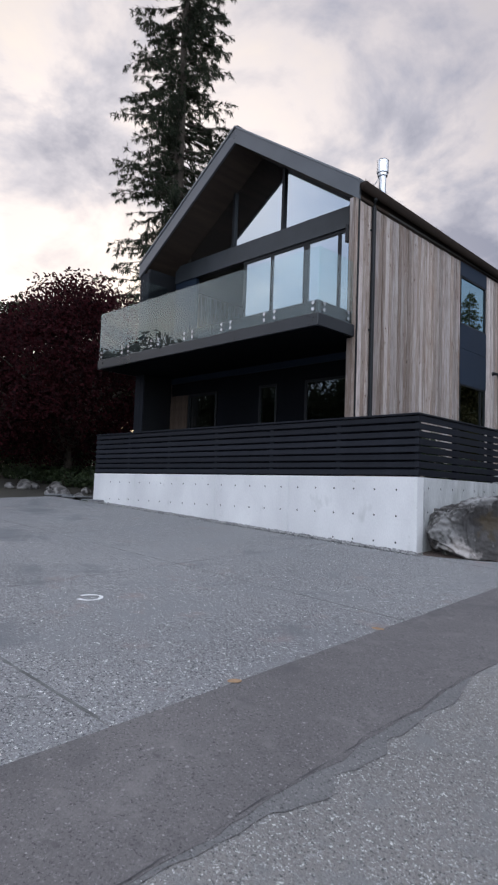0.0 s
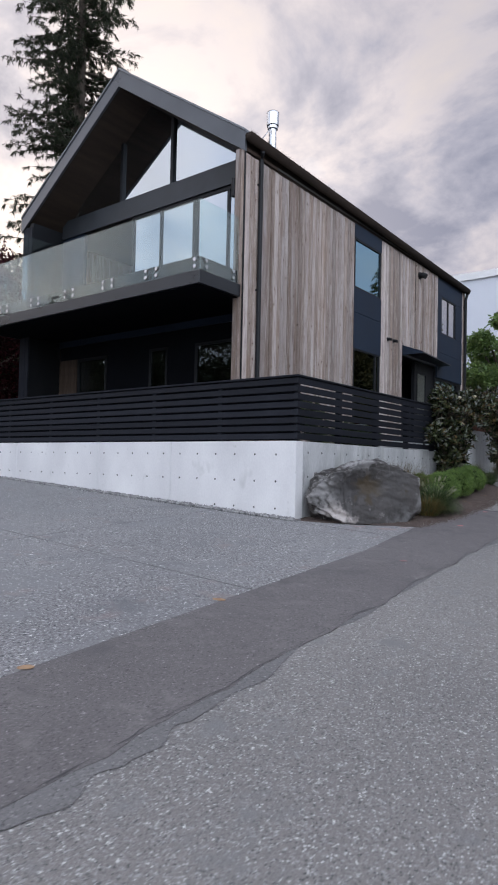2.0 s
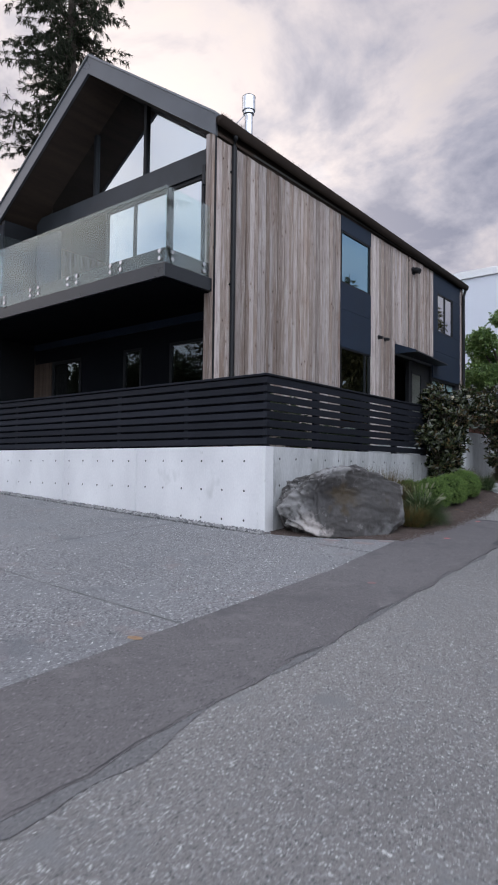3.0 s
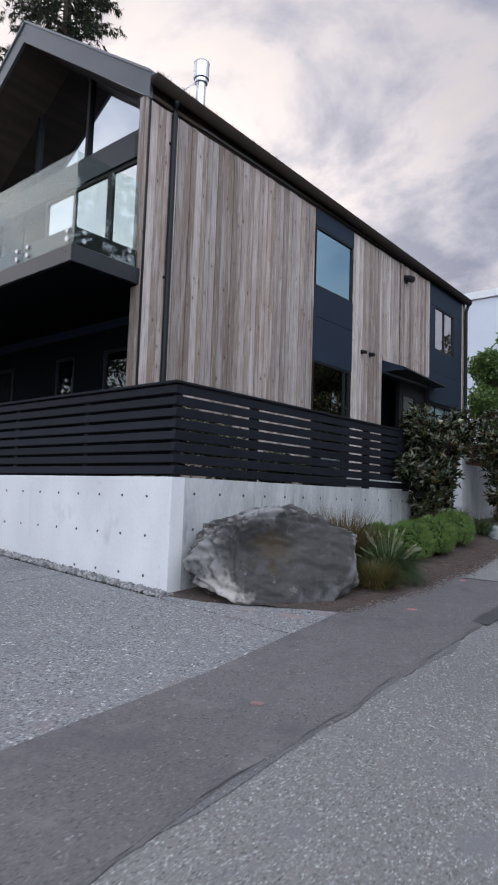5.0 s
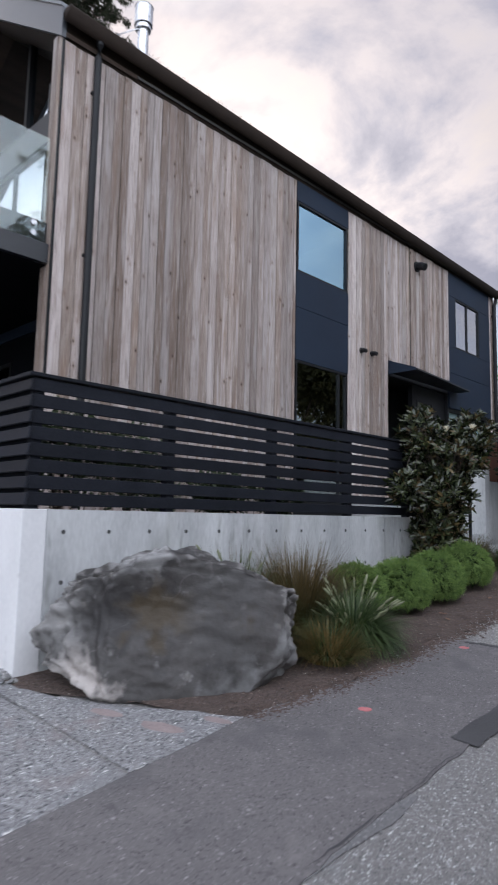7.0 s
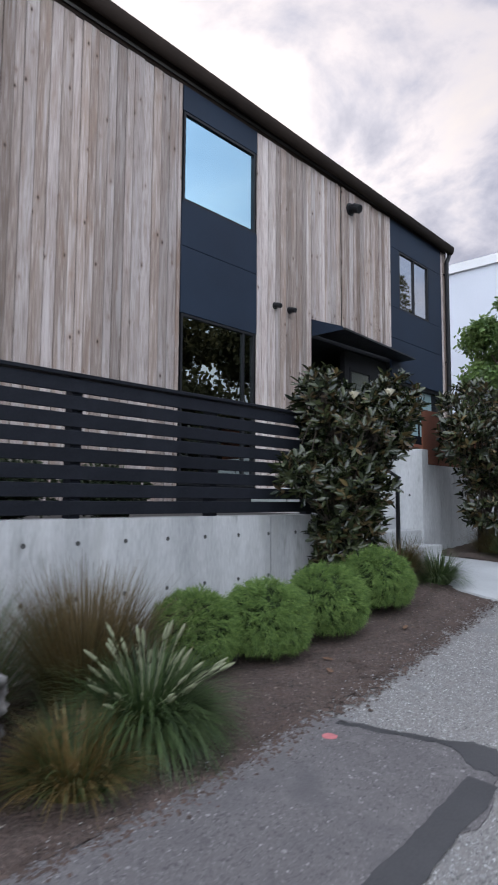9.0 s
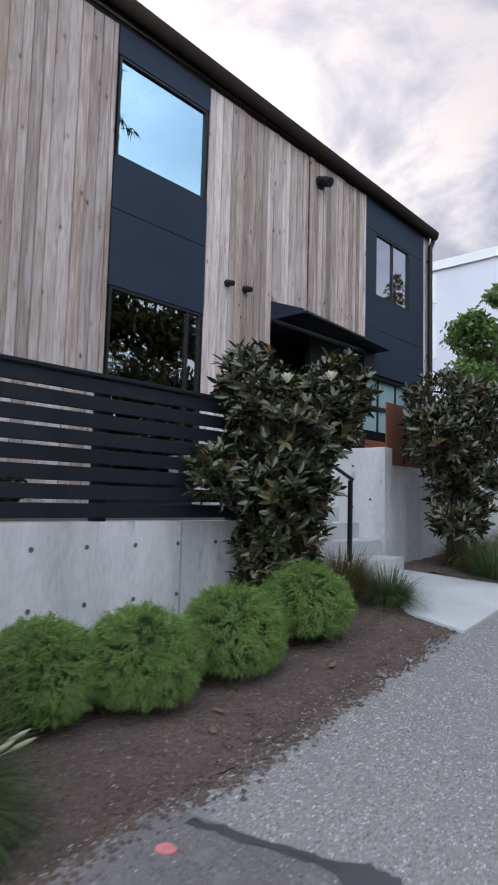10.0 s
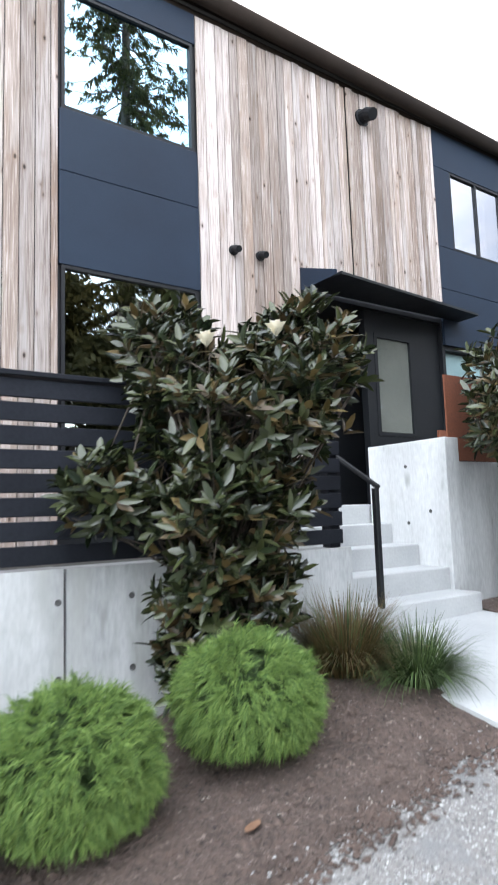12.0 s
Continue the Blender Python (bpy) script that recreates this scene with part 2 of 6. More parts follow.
def rock(name):
    """Mottled dark stone, pale where its edges are worn, with a few light veins."""
    m = surf(name, (0.022, 0.0195, 0.018), (0.08, 0.074, 0.071), 0.6, 1.8, 20, 0.45, grain=0.3, thick=0.014, flecks=((6, 0.6, 0.75, (0.2, 0.195, 0.19)), (3.0, 0.58, 0.7, (0.045, 0.033, 0.022)), (1.7, 0.64, 0.72, (0.24, 0.22, 0.205)), (2.3, 0.42, 0.32, (0.03, 0.028, 0.028))))
    nt = m.node_tree
    N, L = nt.nodes.new, nt.links.new
    b = nt.nodes["Principled BSDF"]
    src = b.inputs["Base Color"].links[0].from_socket
    g, r1 = N("ShaderNodeNewGeometry"), N("ShaderNodeMapRange")
    r1.inputs[1].default_value, r1.inputs[2].default_value = 0.53, 0.62
    L(g.outputs["Pointiness"], r1.inputs[0])
    wv, tc = N("ShaderNodeTexNoise"), N("ShaderNodeTexCoord")
    wv.inputs["Scale"].default_value, wv.inputs["Detail"].default_value = 1.0, 3
    L(tc.outputs["Object"], wv.inputs["Vector"])
    ab = N("ShaderNodeMath"); ab.operation = "SUBTRACT"; ab.inputs[1].default_value = 0.5
    L(wv.outputs[0], ab.inputs[0])
    a2 = N("ShaderNodeMath"); a2.operation = "ABSOLUTE"; L(ab.outputs[0], a2.inputs[0])
    r2 = N("ShaderNodeMapRange"); r2.inputs[1].default_value, r2.inputs[2].default_value, r2.inputs[3].default_value, r2.inputs[4].default_value = 0.0, 0.004, 0.12, 0
    L(a2.outputs[0], r2.inputs[0])
    mx = N("ShaderNodeMath"); mx.operation = "MAXIMUM"; L(r1.outputs[0], mx.inputs[0]); L(r2.outputs[0], mx.inputs[1])
    mix = N("ShaderNodeMix"); mix.data_type = "RGBA"; mix.inputs[7].default_value = (0.40, 0.385, 0.37, 1)
    L(mx.outputs[0], mix.inputs[0]); L(src, mix.inputs[6]); L(mix.outputs[2], b.inputs["Base Color"])
    return m


def glass(name, reflect, tint, sheen=(1, 1, 1)):
    """A coated pane: part mirror, part clear."""
    m = bpy.data.materials.new(name)
    m.use_nodes = True
    nt = m.node_tree
    nt.nodes.clear()
    N, L = nt.nodes.new, nt.links.new
    out, mx, gl, tr, lw, pw, mr = N("ShaderNodeOutputMaterial"), N("ShaderNodeMixShader"), N("ShaderNodeBsdfGlossy"), N("ShaderNodeBsdfTransparent"), N("ShaderNodeLayerWeight"), N("ShaderNodeMath"), N("ShaderNodeMapRange")
    gl.inputs["Roughness"].default_value = 0.005
    gl.inputs["Color"].default_value = (*sheen, 1)
    tr.inputs[0].default_value = (*tint, 1)
    lw.inputs["Blend"].default_value = 0.5
    pw.operation = "POWER"
    pw.inputs[1].default_value = 5
    mr.inputs[3].default_value, mr.inputs[4].default_value = reflect, 1
    L(lw.outputs["Facing"], pw.inputs[0]); L(pw.outputs[0], mr.inputs[0]); L(mr.outputs[0], mx.inputs[0])
    L(tr.outputs[0], mx.inputs[1]); L(gl.outputs[0], mx.inputs[2]); L(mx.outputs[0], out.inputs[0])
    return m


M_GROUND = surf("soil", (0.022, 0.019, 0.014), (0.048, 0.042, 0.03), 0.95, 0.8, 25, 0.5)
M_ROAD = surf("worn_asphalt", (0.148, 0.142, 0.139), (0.262, 0.247, 0.235), 0.7, 0.5, 90, 1.0, grain=0.5, thick=0.012, specks=((75, 0.09, (0.58, 0.58, 0.57)), (64, 0.1, (0.075, 0.074, 0.075))), flecks=((58, 0.55, 0.63, (0.34, 0.34, 0.335)), (66, 0.44, 0.36, (0.07, 0.07, 0.075)), (40, 0.625, 0.66, (0.62, 0.62, 0.6)), (26, 0.665, 0.69, (0.46, 0.45, 0.43)), (2.5, 0.55, 0.7, (0.19, 0.19, 0.19))))
M_PATCH = surf("fresh_asphalt", (0.10, 0.092, 0.094), (0.158, 0.147, 0.147), 0.7, 0.8, 70, 0.9, grain=0.45, spec=0.4, specks=((70, 0.02, (0.36, 0.35, 0.34)), (34, 0.012, (0.27, 0.26, 0.255))), flecks=((60, 0.58, 0.66, (0.24, 0.23, 0.228)), (55, 0.44, 0.35, (0.05, 0.049, 0.05)), (3.5, 0.55, 0.75, (0.18, 0.168, 0.166)), (1.2, 0.46, 0.3, (0.095, 0.09, 0.093)), (8, 0.6, 0.75, (0.085, 0.08, 0.082))))
M_SLURRY = surf("asphalt_slurry", (0.105, 0.103, 0.105), (0.175, 0.17, 0.17), 0.75, 1.5, 90, 0.8, grain=0.45, specks=((85, 0.03, (0.4, 0.4, 0.39)),), flecks=((58, 0.58, 0.66, (0.28, 0.28, 0.275)), (55, 0.44, 0.36, (0.06, 0.06, 0.062))))
M_STEP = surf("grey_smooth_concrete", (0.31, 0.32, 0.325), (0.45, 0.46, 0.46), 0.8, 1.4, 50, 0.15, grain=0.25)
M_DECK = surf("dark_terrace_boards", (0.03, 0.027, 0.025), (0.06, 0.054, 0.05), 0.8, 2, 40, 0.2)
M_SEAL = surf("tar", (0.035, 0.035, 0.038), (0.065, 0.064, 0.067), 0.6, 3, 80, 0.4)
M_DRIVE = surf("exposed_aggregate", (0.155, 0.153, 0.157), (0.28, 0.276, 0.276), 0.75, 0.35, 80, 1.0, grain=0.45, thick=0.014, spec=0.22, specks=((75, 0.14, (0.48, 0.48, 0.48)), (60, 0.10, (0.065, 0.065, 0.07))), flecks=((48, 0.54, 0.61, (0.38, 0.38, 0.39)), (46, 0.46, 0.38, (0.06, 0.06, 0.068)), (0.9, 0.5, 0.7, (0.22, 0.222, 0.228)), (1.6, 0.6, 0.75, (0.25, 0.215, 0.21)), (30, 0.62, 0.655, (0.72, 0.71, 0.7)), (0.5, 0.45, 0.3, (0.16, 0.165, 0.175))))
M_MULCH = surf("bark_mulch", (0.041, 0.028, 0.023), (0.118, 0.084, 0.07), 0.95, 4, 45, 1.0, grain=0.6, thick=0.03, flecks=((32, 0.6, 0.66, (0.2, 0.155, 0.13)), (40, 0.42, 0.36, (0.02, 0.014, 0.012)), (26, 0.68, 0.71, (0.42, 0.38, 0.33))))
M_SLATE = surf("grey_flagstone", (0.10, 0.105, 0.11), (0.2, 0.205, 0.21), 0.8, 3, 50, 0.3)
M_CONC = surf("pale_concrete", (0.60, 0.60, 0.61), (0.80, 0.80, 0.80), 0.75, 1.1, 40, 0.15, grain=0.25, stretch=(1, 1, 0.6), flecks=((1.7, 0.62, 0.76, (0.52, 0.525, 0.52)), (4.5, 0.66, 0.76, (0.5, 0.5, 0.49))))
M_CONC2 = surf("weathered_concrete", (0.28, 0.287, 0.29), (0.6, 0.61, 0.61), 0.8, 1.6, 40, 0.25, stretch=(1.3, 1.3, 0.35), grain=0.25, flecks=((1.1, 0.56, 0.72, (0.34, 0.345, 0.33)), (3.4, 0.62, 0.74, (0.26, 0.265, 0.25)), (2.4, 0.6, 0.72, (0.23, 0.235, 0.22))))
M_HOLE = surf("shaded_tie_hole", (0.045, 0.045, 0.045), (0.10, 0.10, 0.10), 0.9)
M_BLACK = surf("black_stained_wood", (0.009, 0.0103, 0.0148), (0.0172, 0.0194, 0.026), 0.65, 4, 60, 0.2, vary=0.2, spec=0.15)
M_PANEL = surf("charcoal_panel", (0.0105, 0.0185, 0.034), (0.017, 0.029, 0.05), 0.6, 1.2, 90, 0.08, grain=0.2, spec=0.22)
M_METAL = surf("dark_grey_metal", (0.026, 0.03, 0.035), (0.042, 0.047, 0.054), 0.45, 2, 60, 0.08, metal=0.2, grain=0.2)
M_FASCIA = surf("grey_metal_flashing", (0.058, 0.065, 0.075), (0.085, 0.093, 0.105), 0.32, 1.5, 60, 0.05, metal=0.35, grain=0.2, spec=0.9)
M_EDGE = surf("pale_drip_edge", (0.15, 0.16, 0.175), (0.2, 0.21, 0.225), 0.4, 2, 60, 0.05, metal=0.4, grain=0.2)
M_BALC = surf("dark_gloss_steel", (0.012, 0.014, 0.017), (0.021, 0.024, 0.029), 0.3, 1.5, 60, 0.05, grain=0.2, spec=0.6)
# shade beneath the balcony and behind the slats, put into a near-black colour
M_SHADE = surf("shade_black_panel", (0.003, 0.0035, 0.005), (0.006, 0.007, 0.0095), 0.8, 1.5, 60, 0.05, spec=0.06)
M_FRAME = surf("black_frame", (0.005, 0.006, 0.008), (0.011, 0.012, 0.014), 0.5, 4, 60, 0.05, spec=0.3)
M_GUTTER = surf("dark_brown_gutter", (0.02, 0.0145, 0.012), (0.034, 0.025, 0.02), 0.8, 3, 60, 0.1, spec=0.1)
M_JOINT = surf("joint_earth", (0.05, 0.05, 0.05), (0.2, 0.2, 0.2), 0.95, 5, 60, 0.5)
M_WOOD = cedar("weathered_cedar")
M_SOFFIT = surf("brown_soffit_boards", (0.04, 0.028, 0.022), (0.085, 0.06, 0.045), 0.8, 2, 40, 0.2, stretch=(3, 0.3, 3), vary=0.15, spec=0.2)
M_STEEL = surf("brushed_steel", (0.55, 0.56, 0.58), (0.7, 0.71, 0.72), 0.25, 3, 80, 0.05, metal=1.0, grain=0.2)
M_CORTEN = surf("rusted_steel", (0.10, 0.030, 0.015), (0.20, 0.062, 0.028), 0.85, 2.5, 50, 0.2, vary=0.12)
# unlit rooms: the dimness indoors is put into this one dark colour
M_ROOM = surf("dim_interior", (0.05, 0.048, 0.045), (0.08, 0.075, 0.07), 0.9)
M_FROST = surf("frosted_pane", (0.20, 0.31, 0.32), (0.27, 0.38, 0.39), 0.3, 1, 30, 0.02)
M_NEIGH = surf("pale_blue_siding", (0.58, 0.61, 0.67), (0.66, 0.69, 0.75), 0.7, 0.5, 20, 0.1)
M_WHITE = surf("white_paint", (0.70, 0.70, 0.70), (0.80, 0.80, 0.80), 0.6, 1, 30, 0.05)
M_ROCK = rock("basalt_boulder")
M_BOULDER = stained(rock("weathered_boulder"), [((-0.66, -0.3, -0.36), 0.5, (0.44, 0.40, 0.375), 0.9), ((-0.9, -0.1, 0.08), 0.6, (0.25, 0.245, 0.24), 0.7), ((-0.3, -0.1, 0.5), 0.5, (0.36, 0.355, 0.35), 0.75), ((0.88, -0.2, -0.15), 0.6, (0.22, 0.22, 0.22), 0.7), ((-0.42, -0.3, 0.16), 0.62, (0.022, 0.02, 0.02), 0.8), ((-0.15, -0.3, 0.14), 0.42, (0.045, 0.03, 0.012), 0.85), ((0.4, -0.34, -0.42), 0.5, (0.17, 0.17, 0.17), 0.6), ((0.3, -0.35, 0.2), 0.6, (0.05, 0.048, 0.047), 0.6)])
M_GLASS = glass("window_glass", 0.55, (0.45, 0.47, 0.47), (0.55, 0.84, 1.0))
M_CASEMENT = glass("casement_glass", 0.55, (0.45, 0.47, 0.47), (0.9, 0.93, 1.0))
M_RAIL = glass("railing_glass", 0.07, (0.9, 0.95, 0.95), (0.93, 1.0, 0.98))
M_RAIL_END = glass("clear_railing_glass", 0.08, (0.88, 0.94, 0.93), (0.95, 1.0, 0.99))
M_DOORGLASS = glass("coated_door_glass", 0.62, (0.4, 0.42, 0.42), (0.84, 0.92, 1.0))
M_DIMGLASS = glass("clear_window_glass", 0.10, (0.5, 0.5, 0.5), (0.85, 0.95, 1.0))
M_LOWGLASS = glass("low_window_glass", 0.3, (0.4, 0.42, 0.4), (0.85, 0.95, 0.95))
M_TRUNK = surf("bark", (0.035, 0.028, 0.022), (0.09, 0.07, 0.055), 0.95, 6, 40, 0.8, stretch=(2, 2, 0.4), thick=0.03)


def leafy(name, c1, c2, rough=0.55, through_light=0.25, spec=0.5):
    """Leaves: each leaf of a crown has a tone of its own and lets some light through."""
    m = bpy.data.materials.new(name)
    m.use_nodes = True
    nt = m.node_tree
    N, L = nt.nodes.new, nt.links.new
    b = nt.nodes["Principled BSDF"]
    g, rp = N("ShaderNodeNewGeometry"), N("ShaderNodeValToRGB")
    rp.color_ramp.elements[0].color, rp.color_ramp.elements[1].color = (*c1, 1), (*c2, 1)
    L(g.outputs["Random Per Island"], rp.inputs[0])
    L(rp.outputs[0], b.inputs["Base Color"])
    b.inputs["Roughness"].default_value = rough
    b.inputs["Specular IOR Level"].default_value = spec
    t, mx = N("ShaderNodeBsdfTranslucent"), N("ShaderNodeMixShader")
    L(rp.outputs[0], t.inputs[0])
    mx.inputs[0].default_value = through_light
    L(b.outputs[0], mx.inputs[1]); L(t.outputs[0], mx.inputs[2])
    L(mx.outputs[0], nt.nodes["Material Output"].inputs[0])
    return m


M_CONIFER = leafy("conifer_needles", (0.010, 0.014, 0.009), (0.034, 0.042, 0.022), 0.8, 0.12, 0.2)
# lane trees: lighter, warmer copies with the low sun's light in their colour
M_LANE_CONIFER = leafy("sunlit_lane_needles", (0.03, 0.035, 0.014), (0.09, 0.09, 0.035), 0.8, 0.15, 0.2)
M_LANE_LEAF = leafy("sunlit_lane_leaves", (0.028, 0.030, 0.012), (0.085, 0.08, 0.034), 0.7, 0.2, 0.2)
M_MAPLE = leafy("maroon_leaves", (0.008, 0.0022, 0.003), (0.048, 0.009, 0.012), 0.8, 0.3, 0.12)
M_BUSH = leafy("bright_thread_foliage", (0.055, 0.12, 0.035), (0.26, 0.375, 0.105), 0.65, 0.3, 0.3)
# darker copy of the thread foliage, with the shrub's inner shade in its colour
M_BUSH_SHADE = leafy("shaded_inner_foliage", (0.012, 0.026, 0.009), (0.045, 0.075, 0.024), 0.7, 0.2, 0.2)
M_MAGN = leafy("glossy_magnolia_leaves", (0.009, 0.017, 0.009), (0.056, 0.066, 0.026), 0.27, 0.08, 0.6)
M_MAGB = leafy("bronze_young_leaves", (0.055, 0.035, 0.016), (0.16, 0.115, 0.045), 0.35, 0.15)
M_PETAL = leafy("cream_petals", (0.75, 0.68, 0.52), (0.85, 0.8, 0.66), 0.5, 0.3)
M_GRASS = leafy("green_blades", (0.022, 0.045, 0.017), (0.11, 0.165, 0.06), 0.5, 0.3)
M_GRASSB = leafy("bronze_blades", (0.055, 0.042, 0.018), (0.19, 0.135, 0.06), 0.5, 0.3)
M_STRAW = leafy("straw_blades", (0.09, 0.075, 0.025), (0.30, 0.20, 0.08), 0.5, 0.3)
M_PLUME = leafy("pale_plumes", (0.2, 0.23, 0.13), (0.42, 0.42, 0.28), 0.8, 0.3)
M_TREE = leafy("fresh_green_leaves", (0.06, 0.12, 0.035), (0.18, 0.28, 0.08), 0.5, 0.35)


# ---- building helpers ----
def ground_z(x, y):
    """The lot climbs gently towards the house and up the lane."""
    return -0.049 * min(max(x, -24), 6) + 0.0535 * min(max(y, -12), 26) - 0.1 + 0.05 * min(max(y - 13.2, 0), 4)


def box(bm, x0, x1, y0, y1, z0, z1, bevel=0.0):
    vs = [bm.verts.new((x, y, z)) for x in (x0, x1) for y in (y0, y1) for z in (z0, z1)]
    fs = [bm.faces.new([vs[i] for i in f]) for f in ((0, 1, 3, 2), (4, 6, 7, 5), (0, 4, 5, 1), (2, 3, 7, 6), (0, 2, 6, 4), (1, 5, 7, 3))]
    if bevel:
        es = {e for f in fs for e in f.edges}
        bmesh.ops.bevel(bm, geom=list(es), offset=bevel, segments=1, affect="EDGES")
    return bm


def boxes(*bs, bevel=0.0):
    bm = bmesh.new()
    for b in bs:
        box(bm, *b, bevel=bevel)
    return bm


def mesh_of(name, bm, material, smooth=False):
    me = bpy.data.meshes.new(name)
    bmesh.ops.recalc_face_normals(bm, faces=bm.faces[:])
    bm.to_mesh(me)
    bm.free()
    me.materials.append(material)
    if smooth:
        me.polygons.foreach_set("use_smooth", [True] * len(me.polygons))
    return me


def part(name, bm, material, parent=None, label="", smooth=False):
    """Links a bmesh as one mesh object, under a thing or part."""
    ob = new(name, mesh_of(name, bm, material, smooth))
    ob.parent = parent
    return tagged(ob, label)


def piece(name, me, parent, m):
    ob = new(name, me)
    ob.parent = parent
    ob.matrix_basis = m
    return ob


def thing(name, label, category, group="", kind="", at=None):
    ob = new(name)
    ob.empty_display_size = 0.2
    if at is not None:
        ob.matrix_basis = at
    return tagged(ob, label, category, group, kind)


def tube(bm, pts, radii, sides=8, cap=True):
    """A tube through pts."""
    rings = []
    for i, p in enumerate(pts):
        d = (Vector(pts[min(i + 1, len(pts) - 1)]) - Vector(pts[max(i - 1, 0)])).normalized()
        a = d.orthogonal().normalized()
        if abs(d.z) < 0.999:
            a = d.cross(Vector((0, 0, 1))).normalized()
        b = d.cross(a)
        r = radii[i] if isinstance(radii, (list, tuple)) else radii
        rings.append([bm.verts.new(Vector(p) + r * (math.cos(k * math.tau / sides) * a + math.sin(k * math.tau / sides) * b)) for k in range(sides)])
    for r0, r1 in zip(rings, rings[1:]):
        for k in range(sides):
            bm.faces.new((r0[k], r0[(k + 1) % sides], r1[(k + 1) % sides], r1[k]))
    if cap:
        bm.faces.new(rings[0][::-1])
        bm.faces.new(rings[-1])
    return bm


def drape(x0, x1, y0, y1, lift, step=0.5, edge=None, skirt=0.0, rough=0.0):
    """A sheet that follows the ground, lifted by lift."""
    bm = bmesh.new()
    nx, ny = max(1, round((x1 - x0) / step)), max(1, round((y1 - y0) / step))
    grid = []
    for i in range(nx + 1):
        col = []
        for j in range(ny + 1):
            x, y = x0 + (x1 - x0) * i / nx, y0 + (y1 - y0) * j / ny
            if edge:
                x, y = edge(x, y, i / nx, j / ny)
            z = ground_z(x, y) + lift + (rough * noise.fractal(Vector((x * 3, y * 3, 0)), 0.7, 2.0, 4) if rough else 0)
            col.append(bm.verts.new((x, y, z)))
        grid.append(col)
    for i in range(nx):
        for j in range(ny):
            bm.faces.new((grid[i][j], grid[i + 1][j], grid[i + 1][j + 1], grid[i][j + 1]))
    if skirt:
        r = bmesh.ops.extrude_edge_only(bm, edges=[e for e in bm.edges if e.is_boundary])
        for v in r["geom"]:
            if isinstance(v, bmesh.types.BMVert):
                v.co.z -= skirt
    return bm


def wall_grid(axis, at, thick, u0, u1, z0, z1, holes):
    """A wall of thickness thick in the plane axis = at, with openings (u0, u1, z0, z1)."""
    us = sorted({u0, u1, *[h[0] for h in holes], *[h[1] for h in holes]})
    zs = sorted({z0, z1, *[h[2] for h in holes], *[h[3] for h in holes]})
    bm = bmesh.new()
    for a, b in zip(us, us[1:]):
        for c, d in zip(zs, zs[1:]):
            if any(h[0] <= a and b <= h[1] and h[2] <= c and d <= h[3] for h in holes):
                continue
            if axis == "x":
                box(bm, at - thick, at, a, b, c, d)
            else:
                box(bm, a, b, at, at + thick, c, d)
    bmesh.ops.remove_doubles(bm, verts=bm.verts[:], dist=0.0005)
    return bm

# ---- ground, lane, driveway, bed ----
def far_ground():
    bm = bmesh.new()
    us = [-900, -300, -120, -60, -40, -24, -16, -8, 0, 6, 14, 30, 60, 120, 300, 900]
    vs = [-900, -300, -120, -60, -30, -12, -4, 4, 13.2, 17.2, 26, 40, 60, 120, 300, 900]
    g = [[bm.verts.new((u, v, ground_z(u, v) - 0.03)) for v in vs] for u in us]
    for i in range(len(us) - 1):
        for j in range(len(vs) - 1):
            bm.faces.new((g[i][j], g[i + 1][j], g[i + 1][j + 1], g[i][j + 1]))
    return bm


tagged(part("ground", far_ground(), M_GROUND), "dark bare soil and undergrowth round the lots", "ground", kind="structure")


LOT = radians(1.7)


def lot(x, y):
    """The lane and its planting lie a little askew to the house."""
    return x * math.cos(LOT) - y * math.sin(LOT), x * math.sin(LOT) + y * math.cos(LOT)


def drive_edge(y):
    """The lane-side edge of driveway and bed."""
    if y < 7.5:
        return -2.97 - 0.037 * y
    if y < 9.5:
        return -3.2475 - 0.126 * (y - 7.5)
    if y < 11.2:
        return -3.5 + 0.035 * (y - 9.5)
    return -3.44 - 0.075 * (y - 11.2)


bed_edge = drive_edge
tagged(part("road", drape(-4.6, 5.0, -14, 44, 0.008, 0.4, skirt=0.05), M_ROAD), "worn grey asphalt lane with coarse aggregate showing", "road", kind="structure")


def seam_edge(y):
    return -1.87 - 0.05 * y + 0.025 * noise.noise(Vector((1, y * 0.8, 2)))


def spill(y):
    """How far the repair's asphalt has smeared past its seam."""
    return 0.07 * max(0.0, noise.fractal(Vector((3, y * 0.9, 7)), 0.6, 2.0, 3)) + 0.02 * noise.noise(Vector((5, y * 7, 1)))


def patch_edge(x, y, u, v):
    left = drive_edge(y) - 0.02
    right = seam_edge(y)
    if u in (0.0, 1.0):
        right += 0.03 * noise.fractal(Vector((u * 7.3, y * 1.6, 4)), 0.6, 2.0, 5) + (spill(y) if u == 1.0 else 0)
    if v == 1.0:
        y += 0.2 * min(1.0, u / 0.75) - 0.05 + 0.02 * noise.noise(Vector((u * 4, 3, 1)))
    return left + (right - left) * u, y


tagged(part("road_patch", drape(-3.03, -1.93, -10, 12.25, 0.016, 0.1, edge=patch_edge, skirt=0.02), M_PATCH), "smooth darker asphalt trench repair along the lane", "road", kind="structure")


def crack_edge(x, y, u, v):
    w = max(0.0004, 0.002 + 0.008 * noise.fractal(Vector((9, y * 2.5, 3)), 0.6, 2.0, 3))
    return seam_edge(y) + 0.03 * noise.fractal(Vector((7.3, y * 1.6, 4)), 0.6, 2.0, 5) - 0.012 + (u - 0.5) * 2 * w, y


